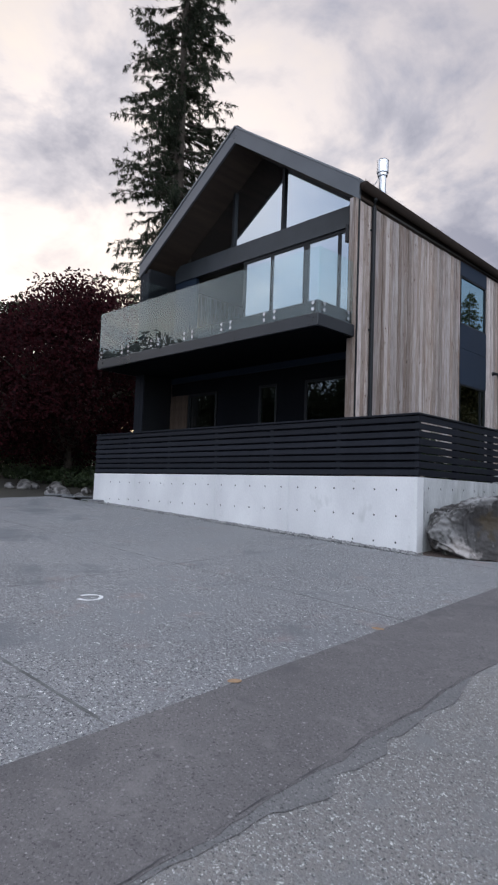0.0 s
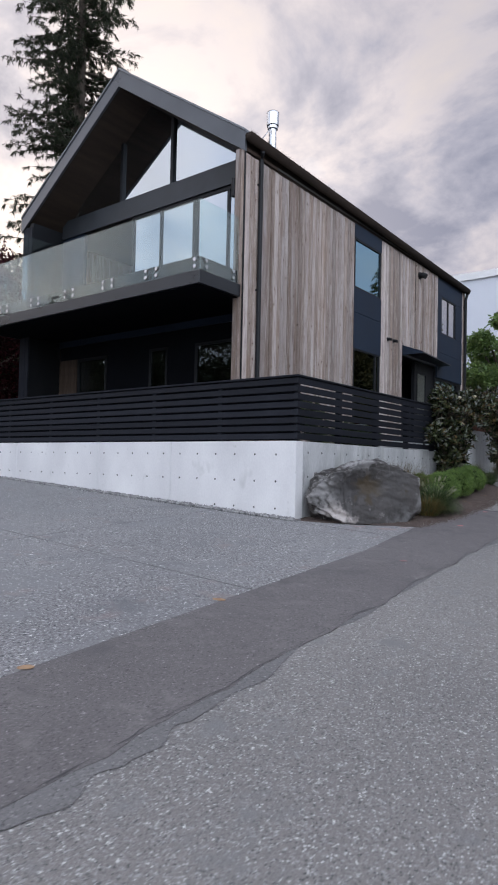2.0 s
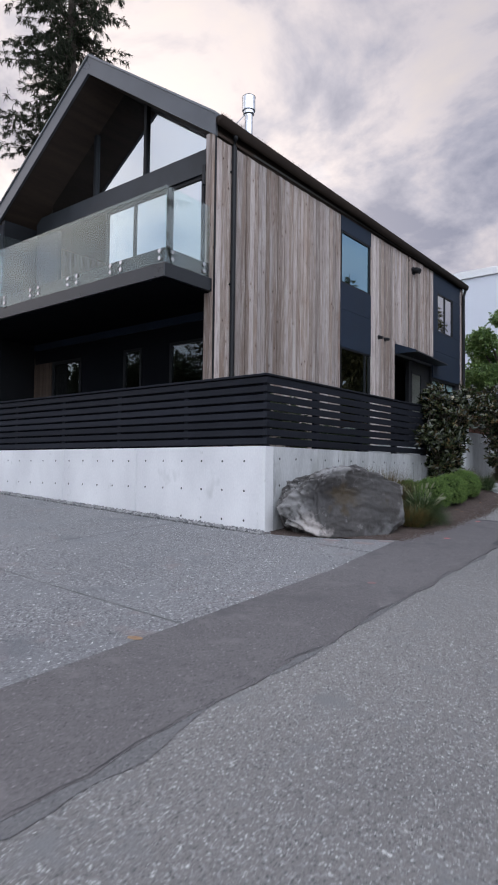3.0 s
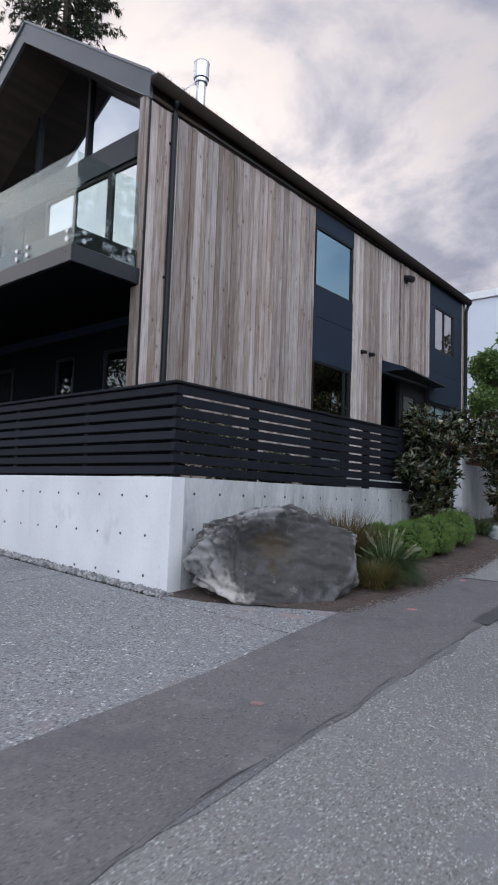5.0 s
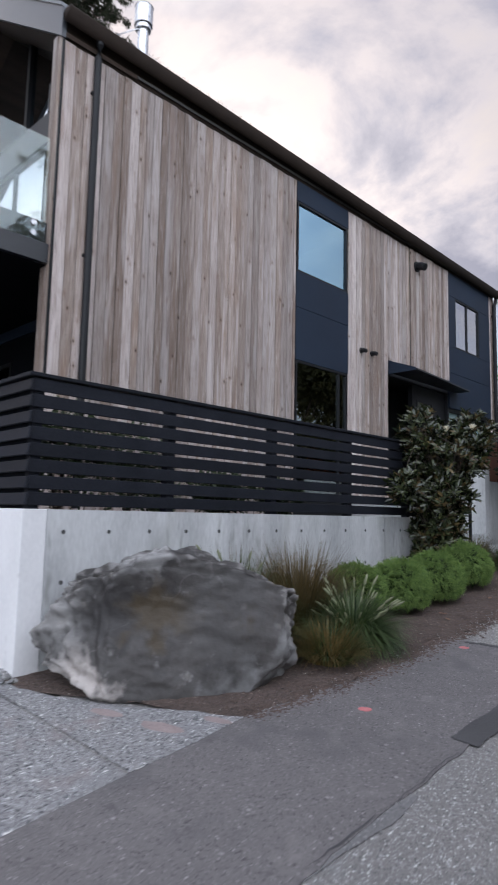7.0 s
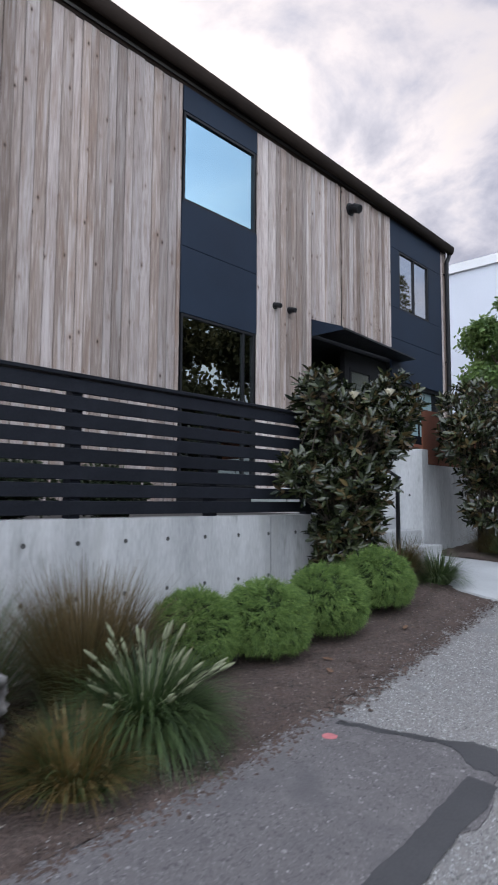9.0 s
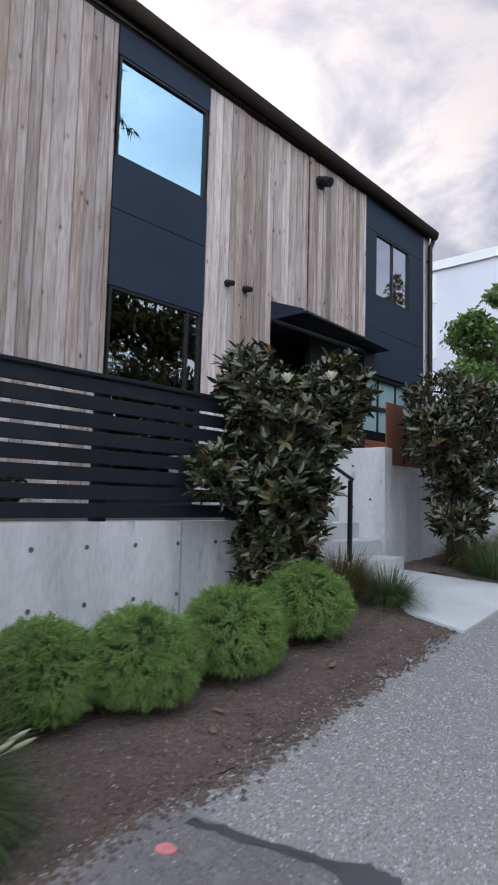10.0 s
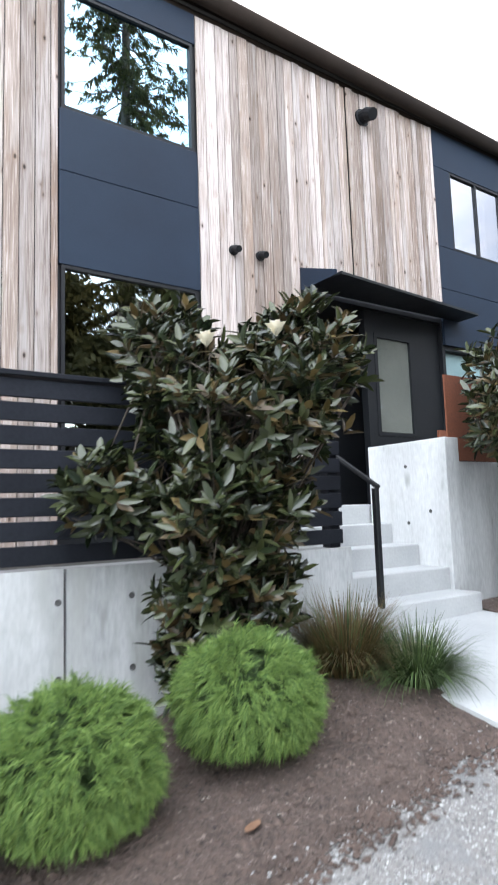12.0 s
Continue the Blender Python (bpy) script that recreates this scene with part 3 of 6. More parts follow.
tagged(part("seam_crack", drape(-2, -1.96, -10, 12.1, 0.019, 0.04, edge=crack_edge), M_SEAL), "dark tar-filled crack along the repair seam", "road", kind="structure")


def tar_edge(x, y, u, v):
    """A tar line that swells into a ragged splash at its lane end."""
    w = 0.024 + 0.012 * noise.noise(Vector((u * 9, 2, 2))) + 0.135 * min(1.0, max(0.0, (u - 0.62) / 0.22)) * min(1.0, max(0.1, (1.0 - u) / 0.22))
    mid = 12.2 + 0.2 * min(1.0, u / 0.7) - 0.55 * max(0.0, u - 0.72) + 0.025 * noise.noise(Vector((u * 6, 3, 1)))
    return x, mid + (v - 0.5) * 2 * w + (0.02 + 0.07 * max(0.0, u - 0.6)) * noise.fractal(Vector((x * 11, v * 3, 5)), 0.6, 2.0, 4)


tagged(part("tar_seal", drape(-3.36, -2.43, 12.2, 12.4, 0.021, 0.03, edge=tar_edge, skirt=0.012), M_SEAL), "black tar line sealing the end of the asphalt repair", "road", kind="structure")

def band_edge(x, y, u, v):
    side = u - 0.7
    return seam_edge(y) + side * (0.15 + 0.05 * noise.noise(Vector((2, y * 1.5, 6)))) + (0.02 * noise.fractal(Vector((u * 9, y * 5, 2)), 0.6, 2.0, 3) if u in (0.0, 1.0) else 0), y


tagged(part("tar_band", drape(-2.5, -2.36, 10.2, 12.12, 0.0205, 0.04, edge=band_edge), M_SEAL), "dark tar band along the repair near its end", "road", kind="structure")

def slurry_edge(x, y, u, v):
    """A thin ragged skin of fine asphalt that has crept past the seam onto the lane."""
    w = 0.11 + 0.16 * max(0.0, 0.35 + noise.fractal(Vector((4, y * 0.8, 9)), 0.6, 2.0, 3)) + 0.045 * noise.fractal(Vector((6, y * 6, 1)), 0.7, 2.0, 4)
    w *= 0.3 + 0.7 * min(1.0, max(0.0, (y - 1.6) / 0.9)) * min(1.0, max(0.0, (4.4 - y) / 1.0))
    return seam_edge(y) - 0.03 + max(0.04, w) * u, y


tagged(part("slurry_band", drape(-2, -1.8, -10, 9.5, 0.0125, 0.06, edge=slurry_edge), M_SLURRY), "thin ragged skin of fine grey asphalt beside the repair", "road", kind="structure")

driveway = thing("driveway", "grey exposed-aggregate concrete driveway in jointed slabs", "driveway", kind="structure")
XS, YS = [-3.0, -6.57, -9.8, -13.0, -16.3], [-7.85, -4.55, -1.25, 2.05, 5.3, 8.65]


def slab(x0, x1, y0, y1):
    bm = bmesh.new()
    n = 6
    top, low = [], []
    ring = [(x0 + (x1 - x0) * k / n, y0) for k in range(n)] + [(x1, y0 + (y1 - y0) * k / n) for k in range(n)]
    ring += [(x1 - (x1 - x0) * k / n, y1) for k in range(n)] + [(x0, y1 - (y1 - y0) * k / n) for k in range(n)]
    cx, cy = (x0 + x1) / 2, (y0 + y1) / 2
    ins = []
    for x, y in ring:
        if x1 > -3.1:
            x = x0 + (drive_edge(y) - x0) * (x - x0) / (x1 - x0)
        j = 0.008 * noise.noise(Vector((x * 5, y * 5, 8)))
        x, y = x + j, y + j
        low.append(bm.verts.new((x, y, ground_z(x, y) - 0.05)))
        top.append(bm.verts.new((x, y, ground_z(x, y) + 0.009)))
        ix, iy = x + (0.009 if x < cx else -0.009), y + (0.009 if y < cy else -0.009)
        ins.append(bm.verts.new((ix, iy, ground_z(ix, iy) + 0.02)))
    k = len(ring)
    for i in range(k):
        bm.faces.new((low[i], low[(i + 1) % k], top[(i + 1) % k], top[i]))
        bm.faces.new((top[i], top[(i + 1) % k], ins[(i + 1) % k], ins[i]))
    bm.faces.new(ins)
    return bm


for xa, xb in zip(XS, XS[1:]):
    for ya, yb in zip(YS, YS[1:]):
        part("slab", slab(xb + 0.009, xa - 0.009, ya + 0.009, yb - 0.009), M_DRIVE, driveway)
# earth and moss in the joints
for i, xj in enumerate(XS[1:-1]):
    part("joint", drape(xj - 0.012, xj + 0.012, -7.8, 8.6, 0.0165, 0.08, edge=lambda x, y, u, v: (x + 0.007 * noise.noise(Vector((y * 6, u * 9, 1))), y)), M_JOINT, driveway)
for i, yj in enumerate(YS[1:-1]):
    part("joint", drape(-16.2, -3.2, yj - 0.013, yj + 0.013, 0.017, 0.08, edge=lambda x, y, u, v: (x, y + 0.008 * noise.noise(Vector((x * 6, v * 9, 3))))), M_JOINT, driveway)
# the last tongue of the driveway, between the wall and the lane
bm = bmesh.new()
tongue = [(-5.08, 8.66), (-3.40, 8.66), (-3.44, 9.1), (-3.51, 9.55), (-3.75, 9.42), (-4.15, 9.1), (-4.6, 8.88), (-5.0, 8.77)]
up = [bm.verts.new((x, y, ground_z(x, y) + 0.02)) for x, y in tongue]
dn = [bm.verts.new((x, y, ground_z(x, y) - 0.05)) for x, y in tongue]
bm.faces.new(up)
for i in range(len(up)):
    bm.faces.new((up[i], dn[i], dn[(i + 1) % len(up)], up[(i + 1) % len(up)]))
part("slab", bm, M_DRIVE, driveway)


def bed_shape(x, y, u, v):
    e = bed_edge(y)
    if y < 9.55:
        e = max(-3.51 - (9.55 - y) * 1.75, -5.1)
    e += 0.06 * noise.fractal(Vector((0, y * 2.2, 3)), 0.6, 2.0, 4)
    return -5.16 + (e + 5.16) * u, y


def walk_z(x, y):
    """The concrete walk's surface, which rises with the lane and towards the steps."""
    u, v = (x + 5.1) / 1.5, (y - 15.35) / 1.6
    return (1 - v) * (1.235 - 0.2 * u) + v * (1.27 - 0.07 * u)


def bank(x, y):
    """The mulch banks up against the concrete walk."""
    if y > 16.2:
        return 0.0
    k = max(0.0, min(1.0, (y - 14.3) / 1.05)) * max(0.0, min(1.0, (bed_edge(y) - 0.08 - x) / 0.5))
    return k * k * (3 - 2 * k) * max(0.0, walk_z(x, 15.35) - 0.02 - ground_z(x, y))


def bed_mesh(y0, y1):
    bm = drape(-5.16, -3.4, y0, y1, 0.012, 0.06, edge=bed_shape)
    for v in bm.verts:
        d = max(0.0, min(1.0, (bed_edge(v.co.y) - v.co.x) / 0.5))
        v.co.z += 0.02 * d * d * (3 - 2 * d) * min(1, max(0.15, (v.co.y - 9.0) / 2)) + 0.014 * noise.fractal(v.co * 9, 0.6, 2.0, 4) + 0.005 + bank(v.co.x, v.co.y)
    return bm


tagged(part("planting_bed", bed_mesh(8.78, 15.45), M_MULCH, smooth=True), "dark brown bark mulch planting bed along the lane", "planting bed", kind="structure")
tagged(part("planting_bed", bed_mesh(16.95, 24.0), M_MULCH, smooth=True), "dark mulch bed beyond the concrete walk", "planting bed", kind="structure")


def bed_z(x, y):
    d = max(0.0, min(1.0, (bed_edge(y) - x) / 0.5))
    return ground_z(x, y) + bank(x, y) + 0.012 + 0.02 * d * d * (3 - 2 * d) * min(1, max(0.15, (y - 9.0) / 2))


# concrete walk from the lane to the steps
bm = bmesh.new()
walk_top = [(-5.02, 15.42), (-3.58, 15.30), (-3.62, 16.98), (-5.28, 16.96)]
up = [bm.verts.new((x, y, walk_z(x, y))) for x, y in walk_top]
dn = [bm.verts.new((x, y, ground_z(x, y) - 0.1)) for x, y in walk_top]
bm.faces.new(up)
for i in range(4):
    bm.faces.new((up[i], dn[i], dn[(i + 1) % 4], up[(i + 1) % 4]))
tagged(part("pavement", bm, M_STEP), "pale smooth concrete walk from lane to entry steps", "walkway", kind="structure")

# ---- retaining walls and fence ----
TOP = 1.83
wall_front = tagged(part("wall_front", boxes((-14.58, -12.703, 8.85, 9.05, 0.2, TOP), (-12.697, -9.825, 8.85, 9.05, 0.2, TOP), (-9.819, -7.795, 8.85, 9.05, 0.2, TOP), (-7.789, -5.12, 8.85, 9.05, 0.2, TOP), bevel=0.006), M_CONC), "pale board-formed concrete retaining wall with tie holes", "wall", kind="structure")
wall_side = tagged(part("wall_side", boxes((-5.32, -5.123, 9.052, 13.675, 0.2, TOP), (-5.32, -5.123, 13.69, 15.7, 0.2, TOP - 0.003)), M_CONC2), "weathered grey concrete retaining wall with form-tie holes", "wall", kind="structure")
wall_left = tagged(part("wall_left", boxes((-14.58, -14.38, 9.052, 12.0, 0.2, TOP)), M_CONC2), "grey concrete return wall at the garden path", "wall", kind="structure")


# no hole is cut: shallow dishes carry the recess's shade as dark colour
def tie_mesh(k0):
    bm = bmesh.new()
    for r0, r1, d0, d1 in ((0.017, 0.013, 0.004, 0.004), (0.013, 0.009, 0.004, 0.001)):
        r0, r1 = r0 * k0, r1 * k0
        a = [bm.verts.new((r0 * math.cos(k * math.tau / 10), r0 * math.sin(k * math.tau / 10), d0)) for k in range(10)]
        b = [bm.verts.new((r1 * math.cos(k * math.tau / 10), r1 * math.sin(k * math.tau / 10), d1)) for k in range(10)]
        for k in range(10):
            bm.faces.new((a[k], a[(k + 1) % 10], b[(k + 1) % 10], b[k]))
    bm.faces.new(b)
    return mesh_of("tie_hole", bm, M_HOLE)


TIE = tie_mesh(1.0)
TIE_BIG = tie_mesh(1.05)
for i in range(21):
    x = -5.49 - 0.415 * i
    for z in (1.62, 1.2, 0.78):
        if z > ground_z(x, 8.8) + 0.06:
            piece("tie_hole", TIE, wall_front, pose(x, 8.85, z, 90, 0, 0))
for i in range(16):
    for z in (1.66, 1.28):
        y = 9.19 + 0.405 * i
        piece("tie_hole", TIE_BIG, wall_side, pose(-5.123, y, z, 90, 0, 90))

# pebble strip at the foot of the front wall
strip = thing("pebble_strip", "strip of loose grey pebbles along the wall foot", "gravel", kind="stuff")


def pebbles(n, seed, x0, x1, y0, y1, r0, r1):
    rnd = random.Random(seed)
    bm = bmesh.new()
    for _ in range(n):
        x, y, r = rnd.uniform(x0, x1), rnd.uniform(y0, y1), rnd.uniform(r0, r1)
        q = Euler((rnd.random() * 6, rnd.random() * 6, rnd.random() * 6)).to_matrix()
        sc = Vector((r, r * rnd.uniform(0.6, 1), r * rnd.uniform(0.5, 0.8)))
        c = Vector((x, y, ground_z(x, y) + 0.02 + r * 0.3))
        vs = [bm.verts.new(c + q @ Vector((a * sc.x, b * sc.y, d * sc.z))) for a, b, d in ((1, 0, 0), (-1, 0, 0), (0, 1, 0), (0, -1, 0), (0, 0, 1), (0, 0, -1), (0.6, 0.6, 0.6), (-0.6, 0.6, 0.6), (0.6, -0.6, 0.6), (-0.6, -0.6, 0.6))]
        for f in ((4, 6, 7), (4, 7, 9), (4, 9, 8), (4, 8, 6), (0, 2, 6), (2, 7, 6), (2, 1, 7), (1, 9, 7), (1, 3, 9), (3, 8, 9), (3, 0, 8), (0, 6, 8), (0, 5, 2), (2, 5, 1), (1, 5, 3), (3, 5, 0)):
            bm.faces.new([vs[k] for k in f])
    return bm


def pebble_mat():
    m = leafy("mixed_pebbles", (0.10, 0.10, 0.105), (0.36, 0.355, 0.35), 0.8, 0.0)
    return m


M_PEB = pebble_mat()
part("pebble", pebbles(2800, 3, -14.5, -5.0, 8.66, 8.84, 0.012, 0.032), M_PEB, strip)

fence = thing("fence", "black-stained horizontal slat fence on the retaining wall", "fence")
FZ0, FZ1 = TOP + 0.012, 2.85
pitch = (FZ1 - 0.03 - FZ0) / 8
slat_f = mesh_of("slat", boxes((-14.58, -5.11, -0.011, 0.011, 0, pitch - 0.033), bevel=0.005), M_BLACK)
slat_s = mesh_of("slat", boxes((-0.012, 0.01, 8.882, 15.63, 0, pitch - 0.024), bevel=0.004), M_BLACK)
for i in range(8):
    piece("slat", slat_f, fence, pose(0, 8.865, FZ0 + i * pitch + 0.016, -8.0, 0, 0))
    piece("slat", slat_s, fence, pose(-5.13, 0, FZ0 + i * pitch + 0.014, 0, 0, 0))
# sheet added to draw the dark gaps; behind the slats there is only shade
part("backing_sheet", boxes((-14.52, -5.2, 8.893, 8.899, FZ0, FZ1 - 0.035)), M_SHADE, fence, "added near-black sheet that darkens the gaps between the slats")
part("cap_rail", boxes((-14.6, -5.095, 8.845, 8.94, FZ1 - 0.03, FZ1), bevel=0.004), M_BLACK, fence)
part("cap_rail", boxes((-5.19, -5.097, 8.942, 15.63, FZ1 - 0.03, FZ1 - 0.001), bevel=0.004), M_BLACK, fence)
post = mesh_of("post", boxes((-0.045, 0.045, -0.045, 0.045, 0, FZ1 - 0.034 - TOP), bevel=0.004), M_BLACK)
for y in (8.94, 10.23, 11.6, 12.95, 14.3, 15.58):
    piece("post", post, fence, pose(-5.19, y, TOP, 0, 0, 0))
for x in (-6.7, -8.3, -9.9, -11.5, -13.1, -14.53):
    piece("post", post, fence, pose(x, 8.93, TOP, 0, 0, 0))

slat_r = mesh_of("slat", boxes((-0.012, 0.01, 8.95, 11.9, 0, pitch - 0.028), bevel=0.004), M_BLACK)
for i in range(8):
    piece("slat", slat_r, fence, pose(-14.55, 0, FZ0 + i * pitch + 0.012))
part("cap_rail", boxes((-14.6, -14.51, 8.942, 11.9, FZ1 - 0.03, FZ1 - 0.001), bevel=0.004), M_BLACK, fence)
piece("post", post, fence, pose(-14.49, 11.85, TOP))

# deck behind the fence
tagged(part("deck_floor", boxes((-14.38, -5.322, 9.052, 10.95, 1.6, 1.80), (-7.2, -5.322, 10.95, 15.7, 1.6, 1.80)), M_DECK), "dark boarded terrace behind the fence", "terrace", kind="structure")

# ---- house ----
X0, X1, Y0, Y1 = -14.6, -7.18, 10.03, 22.0
RX, RZ, EZ = -10.89, 10.35, 7.77
GY = 10.95
WT = 7.38
house = thing("house", "two-storey modern house in weathered cedar with dark metal gable roof", "house")

SIDE_HOLES = [(14.37, 15.68, 5.86, 7.0), (14.37, 15.68, 2.2, 4.31), (17.1, 19.54, 2.13, 4.56), (19.94, 21.08, 5.7, 6.8), (19.6, 21.42, 2.6, 4.2)]
wall_east = part("wall", wall_grid("x", X1 - 0.035, 0.22, Y0, Y1, 1.5, WT, SIDE_HOLES), M_FRAME, house)
part("wall", boxes((X0, X0 + 0.25, Y0, Y1, 1.0, WT)), M_WOOD, house)
part("wall", boxes((X0 + 0.25, X1 - 0.26, Y1 - 0.25, Y1, 1.0, WT)), M_WOOD, house)
# gable end at the back
bm = bmesh.new()
for y in (Y1 - 0.25, Y1):
    tri3 = [bm.verts.new(p) for p in ((X0, y, WT), (X1 - 0.04, y, WT), (RX, y, RZ - 0.35))]
    bm.faces.new(tri3)
part("gable", bm, M_PANEL, house)
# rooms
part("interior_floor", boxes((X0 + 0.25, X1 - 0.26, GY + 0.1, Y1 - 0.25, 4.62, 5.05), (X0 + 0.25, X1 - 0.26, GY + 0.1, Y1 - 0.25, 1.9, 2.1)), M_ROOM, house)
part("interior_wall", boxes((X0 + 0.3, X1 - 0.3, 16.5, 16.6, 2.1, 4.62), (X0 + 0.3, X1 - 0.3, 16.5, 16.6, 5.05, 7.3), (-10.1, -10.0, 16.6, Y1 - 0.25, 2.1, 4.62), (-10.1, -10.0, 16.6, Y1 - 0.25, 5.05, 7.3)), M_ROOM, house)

PLANKS = {}


def planks(parent, axis, at, u0, u1, z0, z1, seed, proud, widths=(0.11, 0.135, 0.135, 0.15), material=None):
    """Upright boards of mixed width, some set a little proud of their neighbours."""
    rnd = random.Random(seed)
    u = u0
    while u < u1 - 0.02:
        w = min(rnd.choice(widths), u1 - u)
        if u1 - u - w < 0.05:
            w = u1 - u
        key = (round(w, 3), round(z1 - z0, 3), axis, material)
        if key not in PLANKS:
            bm = boxes((-0.024, 0.0, 0.003, w - 0.004, 0, z1 - z0), bevel=0.004) if axis == "x" else boxes((0.002, w - 0.003, 0.0, 0.024, 0, z1 - z0), bevel=0.0025)
            PLANKS[key] = mesh_of("plank", bm, material or M_WOOD)
        d = rnd.choice(proud)
        piece("plank", PLANKS[key], parent, pose(at + d, u, z0) if axis == "x" else pose(u, at - d, z0))
        u += w


planks(wall_east, "x", X1 - 0.01, Y0, 14.30, 1.82, WT, 11, (0, 0.003, 0.008, 0.013))
planks(wall_east, "x", X1 - 0.01, 15.76, 17.07, 1.82, WT, 12, (0, 0.004, 0.012, 0.018), (0.09, 0.11, 0.135))
planks(wall_east, "x", X1 - 0.01, 17.07, 19.55, 4.85, WT, 13, (0, 0.006, 0.02, 0.03), (0.07, 0.09, 0.11, 0.135))
planks(wall_east, "x", X1 - 0.01, 21.72, Y1, 2.0, WT, 14, (0, 0.006))


def window(name, axis, at, u0, u1, z0, z1, depth=0.07, bars=(), frame_w=0.032, panes=None, label="", glass_mat=None):
    """A framed window in the plane axis = at: frame, panes between the bars."""
    w = new(name)
    w.empty_display_size = 0.1
    w.parent = house
    tagged(w, label)
    def bx(a, b, c, d, t0, t1):
        return (at - t1, at - t0, a, b, c, d) if axis == "x" else (a, b, at + t0, at + t1, c, d)
    f = frame_w
    fr = [bx(u0, u1, z0, z0 + f, 0, depth), bx(u0, u1, z1 - f, z1, 0, depth), bx(u0, u0 + f, z0 + f, z1 - f, 0, depth), bx(u1 - f, u1, z0 + f, z1 - f, 0, depth)]
    edges = [u0 + f]
    for b in bars:
        fr.append(bx(b - f / 2, b + f / 2, z0 + f, z1 - f, 0.004, depth))
        edges += [b - f / 2, b + f / 2]
    edges.append(u1 - f)
    part("window_frame", boxes(*fr), M_FRAME, w)
    for a, b in zip(edges[::2], edges[1::2]):
        p = part("pane", boxes(bx(a, b, z0 + f, z1 - f, 0.03, 0.036)), glass_mat or M_GLASS, w)
        p.visible_shadow = False
    return w


window("window", "x", X1 + 0.0, 14.33, 15.72, 5.82, 7.03, label="tall picture window in black frame")
window("window", "x", X1 + 0.0, 14.33, 15.72, 2.15, 4.33, bars=(15.5,), label="lower window in black frame", glass_mat=M_LOWGLASS)
window("window", "x", X1 + 0.0, 19.9, 21.12, 5.67, 6.83, bars=(20.51,), label="two-light casement window in black frame", glass_mat=M_CASEMENT)
window("window", "x", X1 - 0.10, 19.58, 21.45, 2.6, 4.22, bars=(20.2, 20.83), label="frosted lower window", glass_mat=M_FROST)
part("window_bar", boxes((X1 - 0.128, X1 - 0.094, 19.612, 21.418, 3.66, 3.72)), M_FRAME, house)
part("cladding_panel", boxes((X1 - 0.127, X1 - 0.096, 19.612, 21.418, 2.633, 3.27)), M_SHADE, house)
# charcoal panels above and between the windows
def panel(y0, y1, z0, z1):
    part("cladding_panel", boxes((X1 - 0.034, X1 + 0.008, y0, y1, z0, z1), bevel=0.003), M_PANEL, house)


panel(14.31, 15.75, 7.034, WT - 0.003)
panel(14.31, 15.75, 5.215, 5.816)
panel(14.31, 15.75, 4.334, 5.209)
for b in ((19.56, 21.7, 6.834, WT - 0.003), (19.56, 19.896, 5.666, 6.83), (21.124, 21.7, 5.666, 6.83), (19.56, 21.7, 5.06, 5.662), (19.56, 21.7, 4.26, 5.054)):
    panel(*b)

# roof: two thick slopes, dark metal, with fascia, soffit and gutter
def slope(x_eave, name, z_up, z_dn, y0, y1, material, drop=0.0):
    bm = bmesh.new()
    for y in (y0, y1):
        for x, z in ((x_eave, EZ - (drop if y == y1 else 0)), (RX, RZ)):
            bm.verts.new((x, y, z + z_up))
            bm.verts.new((x, y, z + z_dn))
    v = bm.verts[:]
    for f in ((0, 2, 3, 1), (4, 5, 7, 6), (0, 4, 6, 2), (1, 3, 7, 5), (0, 1, 5, 4), (2, 6, 7, 3)):
        bm.faces.new([v[i] for i in f])
    return part(name, bm, material, house)


EXR, EXL, DROP = X1 + 0.02, X0 - 0.06, 0.2
for xe in (EXR, EXL):
    slope(xe, "roof", 0.0, -0.10, Y0 - 0.0, Y1 + 0.03, M_METAL, DROP if xe == EXR else 0.0)
    slope(xe, "verge_fascia", 0.0, -0.38, Y0 - 0.06, Y0 - 0.002, M_FASCIA)
    slope(xe, "drip_edge", 0.045, 0.003, Y0 - 0.085, Y0 + 0.12, M_EDGE)
    slope(xe, "soffit", -0.30, -0.36, Y0, GY + 0.1, M_SOFFIT)
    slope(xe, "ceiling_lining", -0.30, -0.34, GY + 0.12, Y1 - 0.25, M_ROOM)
    part("ridge_flashing" if xe == EXR else "eave_flashing", boxes((RX - 0.08, RX + 0.08, Y0 - 0.06, Y1 + 0.03, RZ - 0.01, RZ + 0.03)) if xe == EXR else boxes((EXL - 0.06, EXL, Y0, Y1, EZ - 0.3, EZ - 0.02)), M_METAL, house)
bm = bmesh.new()
g = 0.08
sec = [(EXR + g + g * math.cos(a), EZ - 0.085 + g * 1.75 * math.sin(a)) for a in [math.pi + math.pi * k / 10 for k in range(11)]] + [(EXR + 1.9 * g, EZ - 0.055), (EXR + 0.2 * g, EZ - 0.055)]
rows = [[bm.verts.new((x, y, z - d)) for x, z in sec] for y, d in ((Y0 - 0.05, 0), (Y1 + 0.03, DROP))]
n = len(rows[0])
for k in range(n):
    bm.faces.new((rows[0][k], rows[0][(k + 1) % n], rows[1][(k + 1) % n], rows[1][k]))
bm.faces.new(rows[0]); bm.faces.new(rows[1][::-1])
part("gutter", bm, M_GUTTER, house, smooth=True)
bm = boxes((X1 - 0.06, X1 - 0.005, Y0, Y1, WT + 0.002, EZ - 0.105))
for v in bm.verts:
    if v.co.z > WT + 0.1 and v.co.y > Y1 - 0.1:
        v.co.z = EZ - 0.105 - DROP
part("eave_board", bm, M_GUTTER, house)


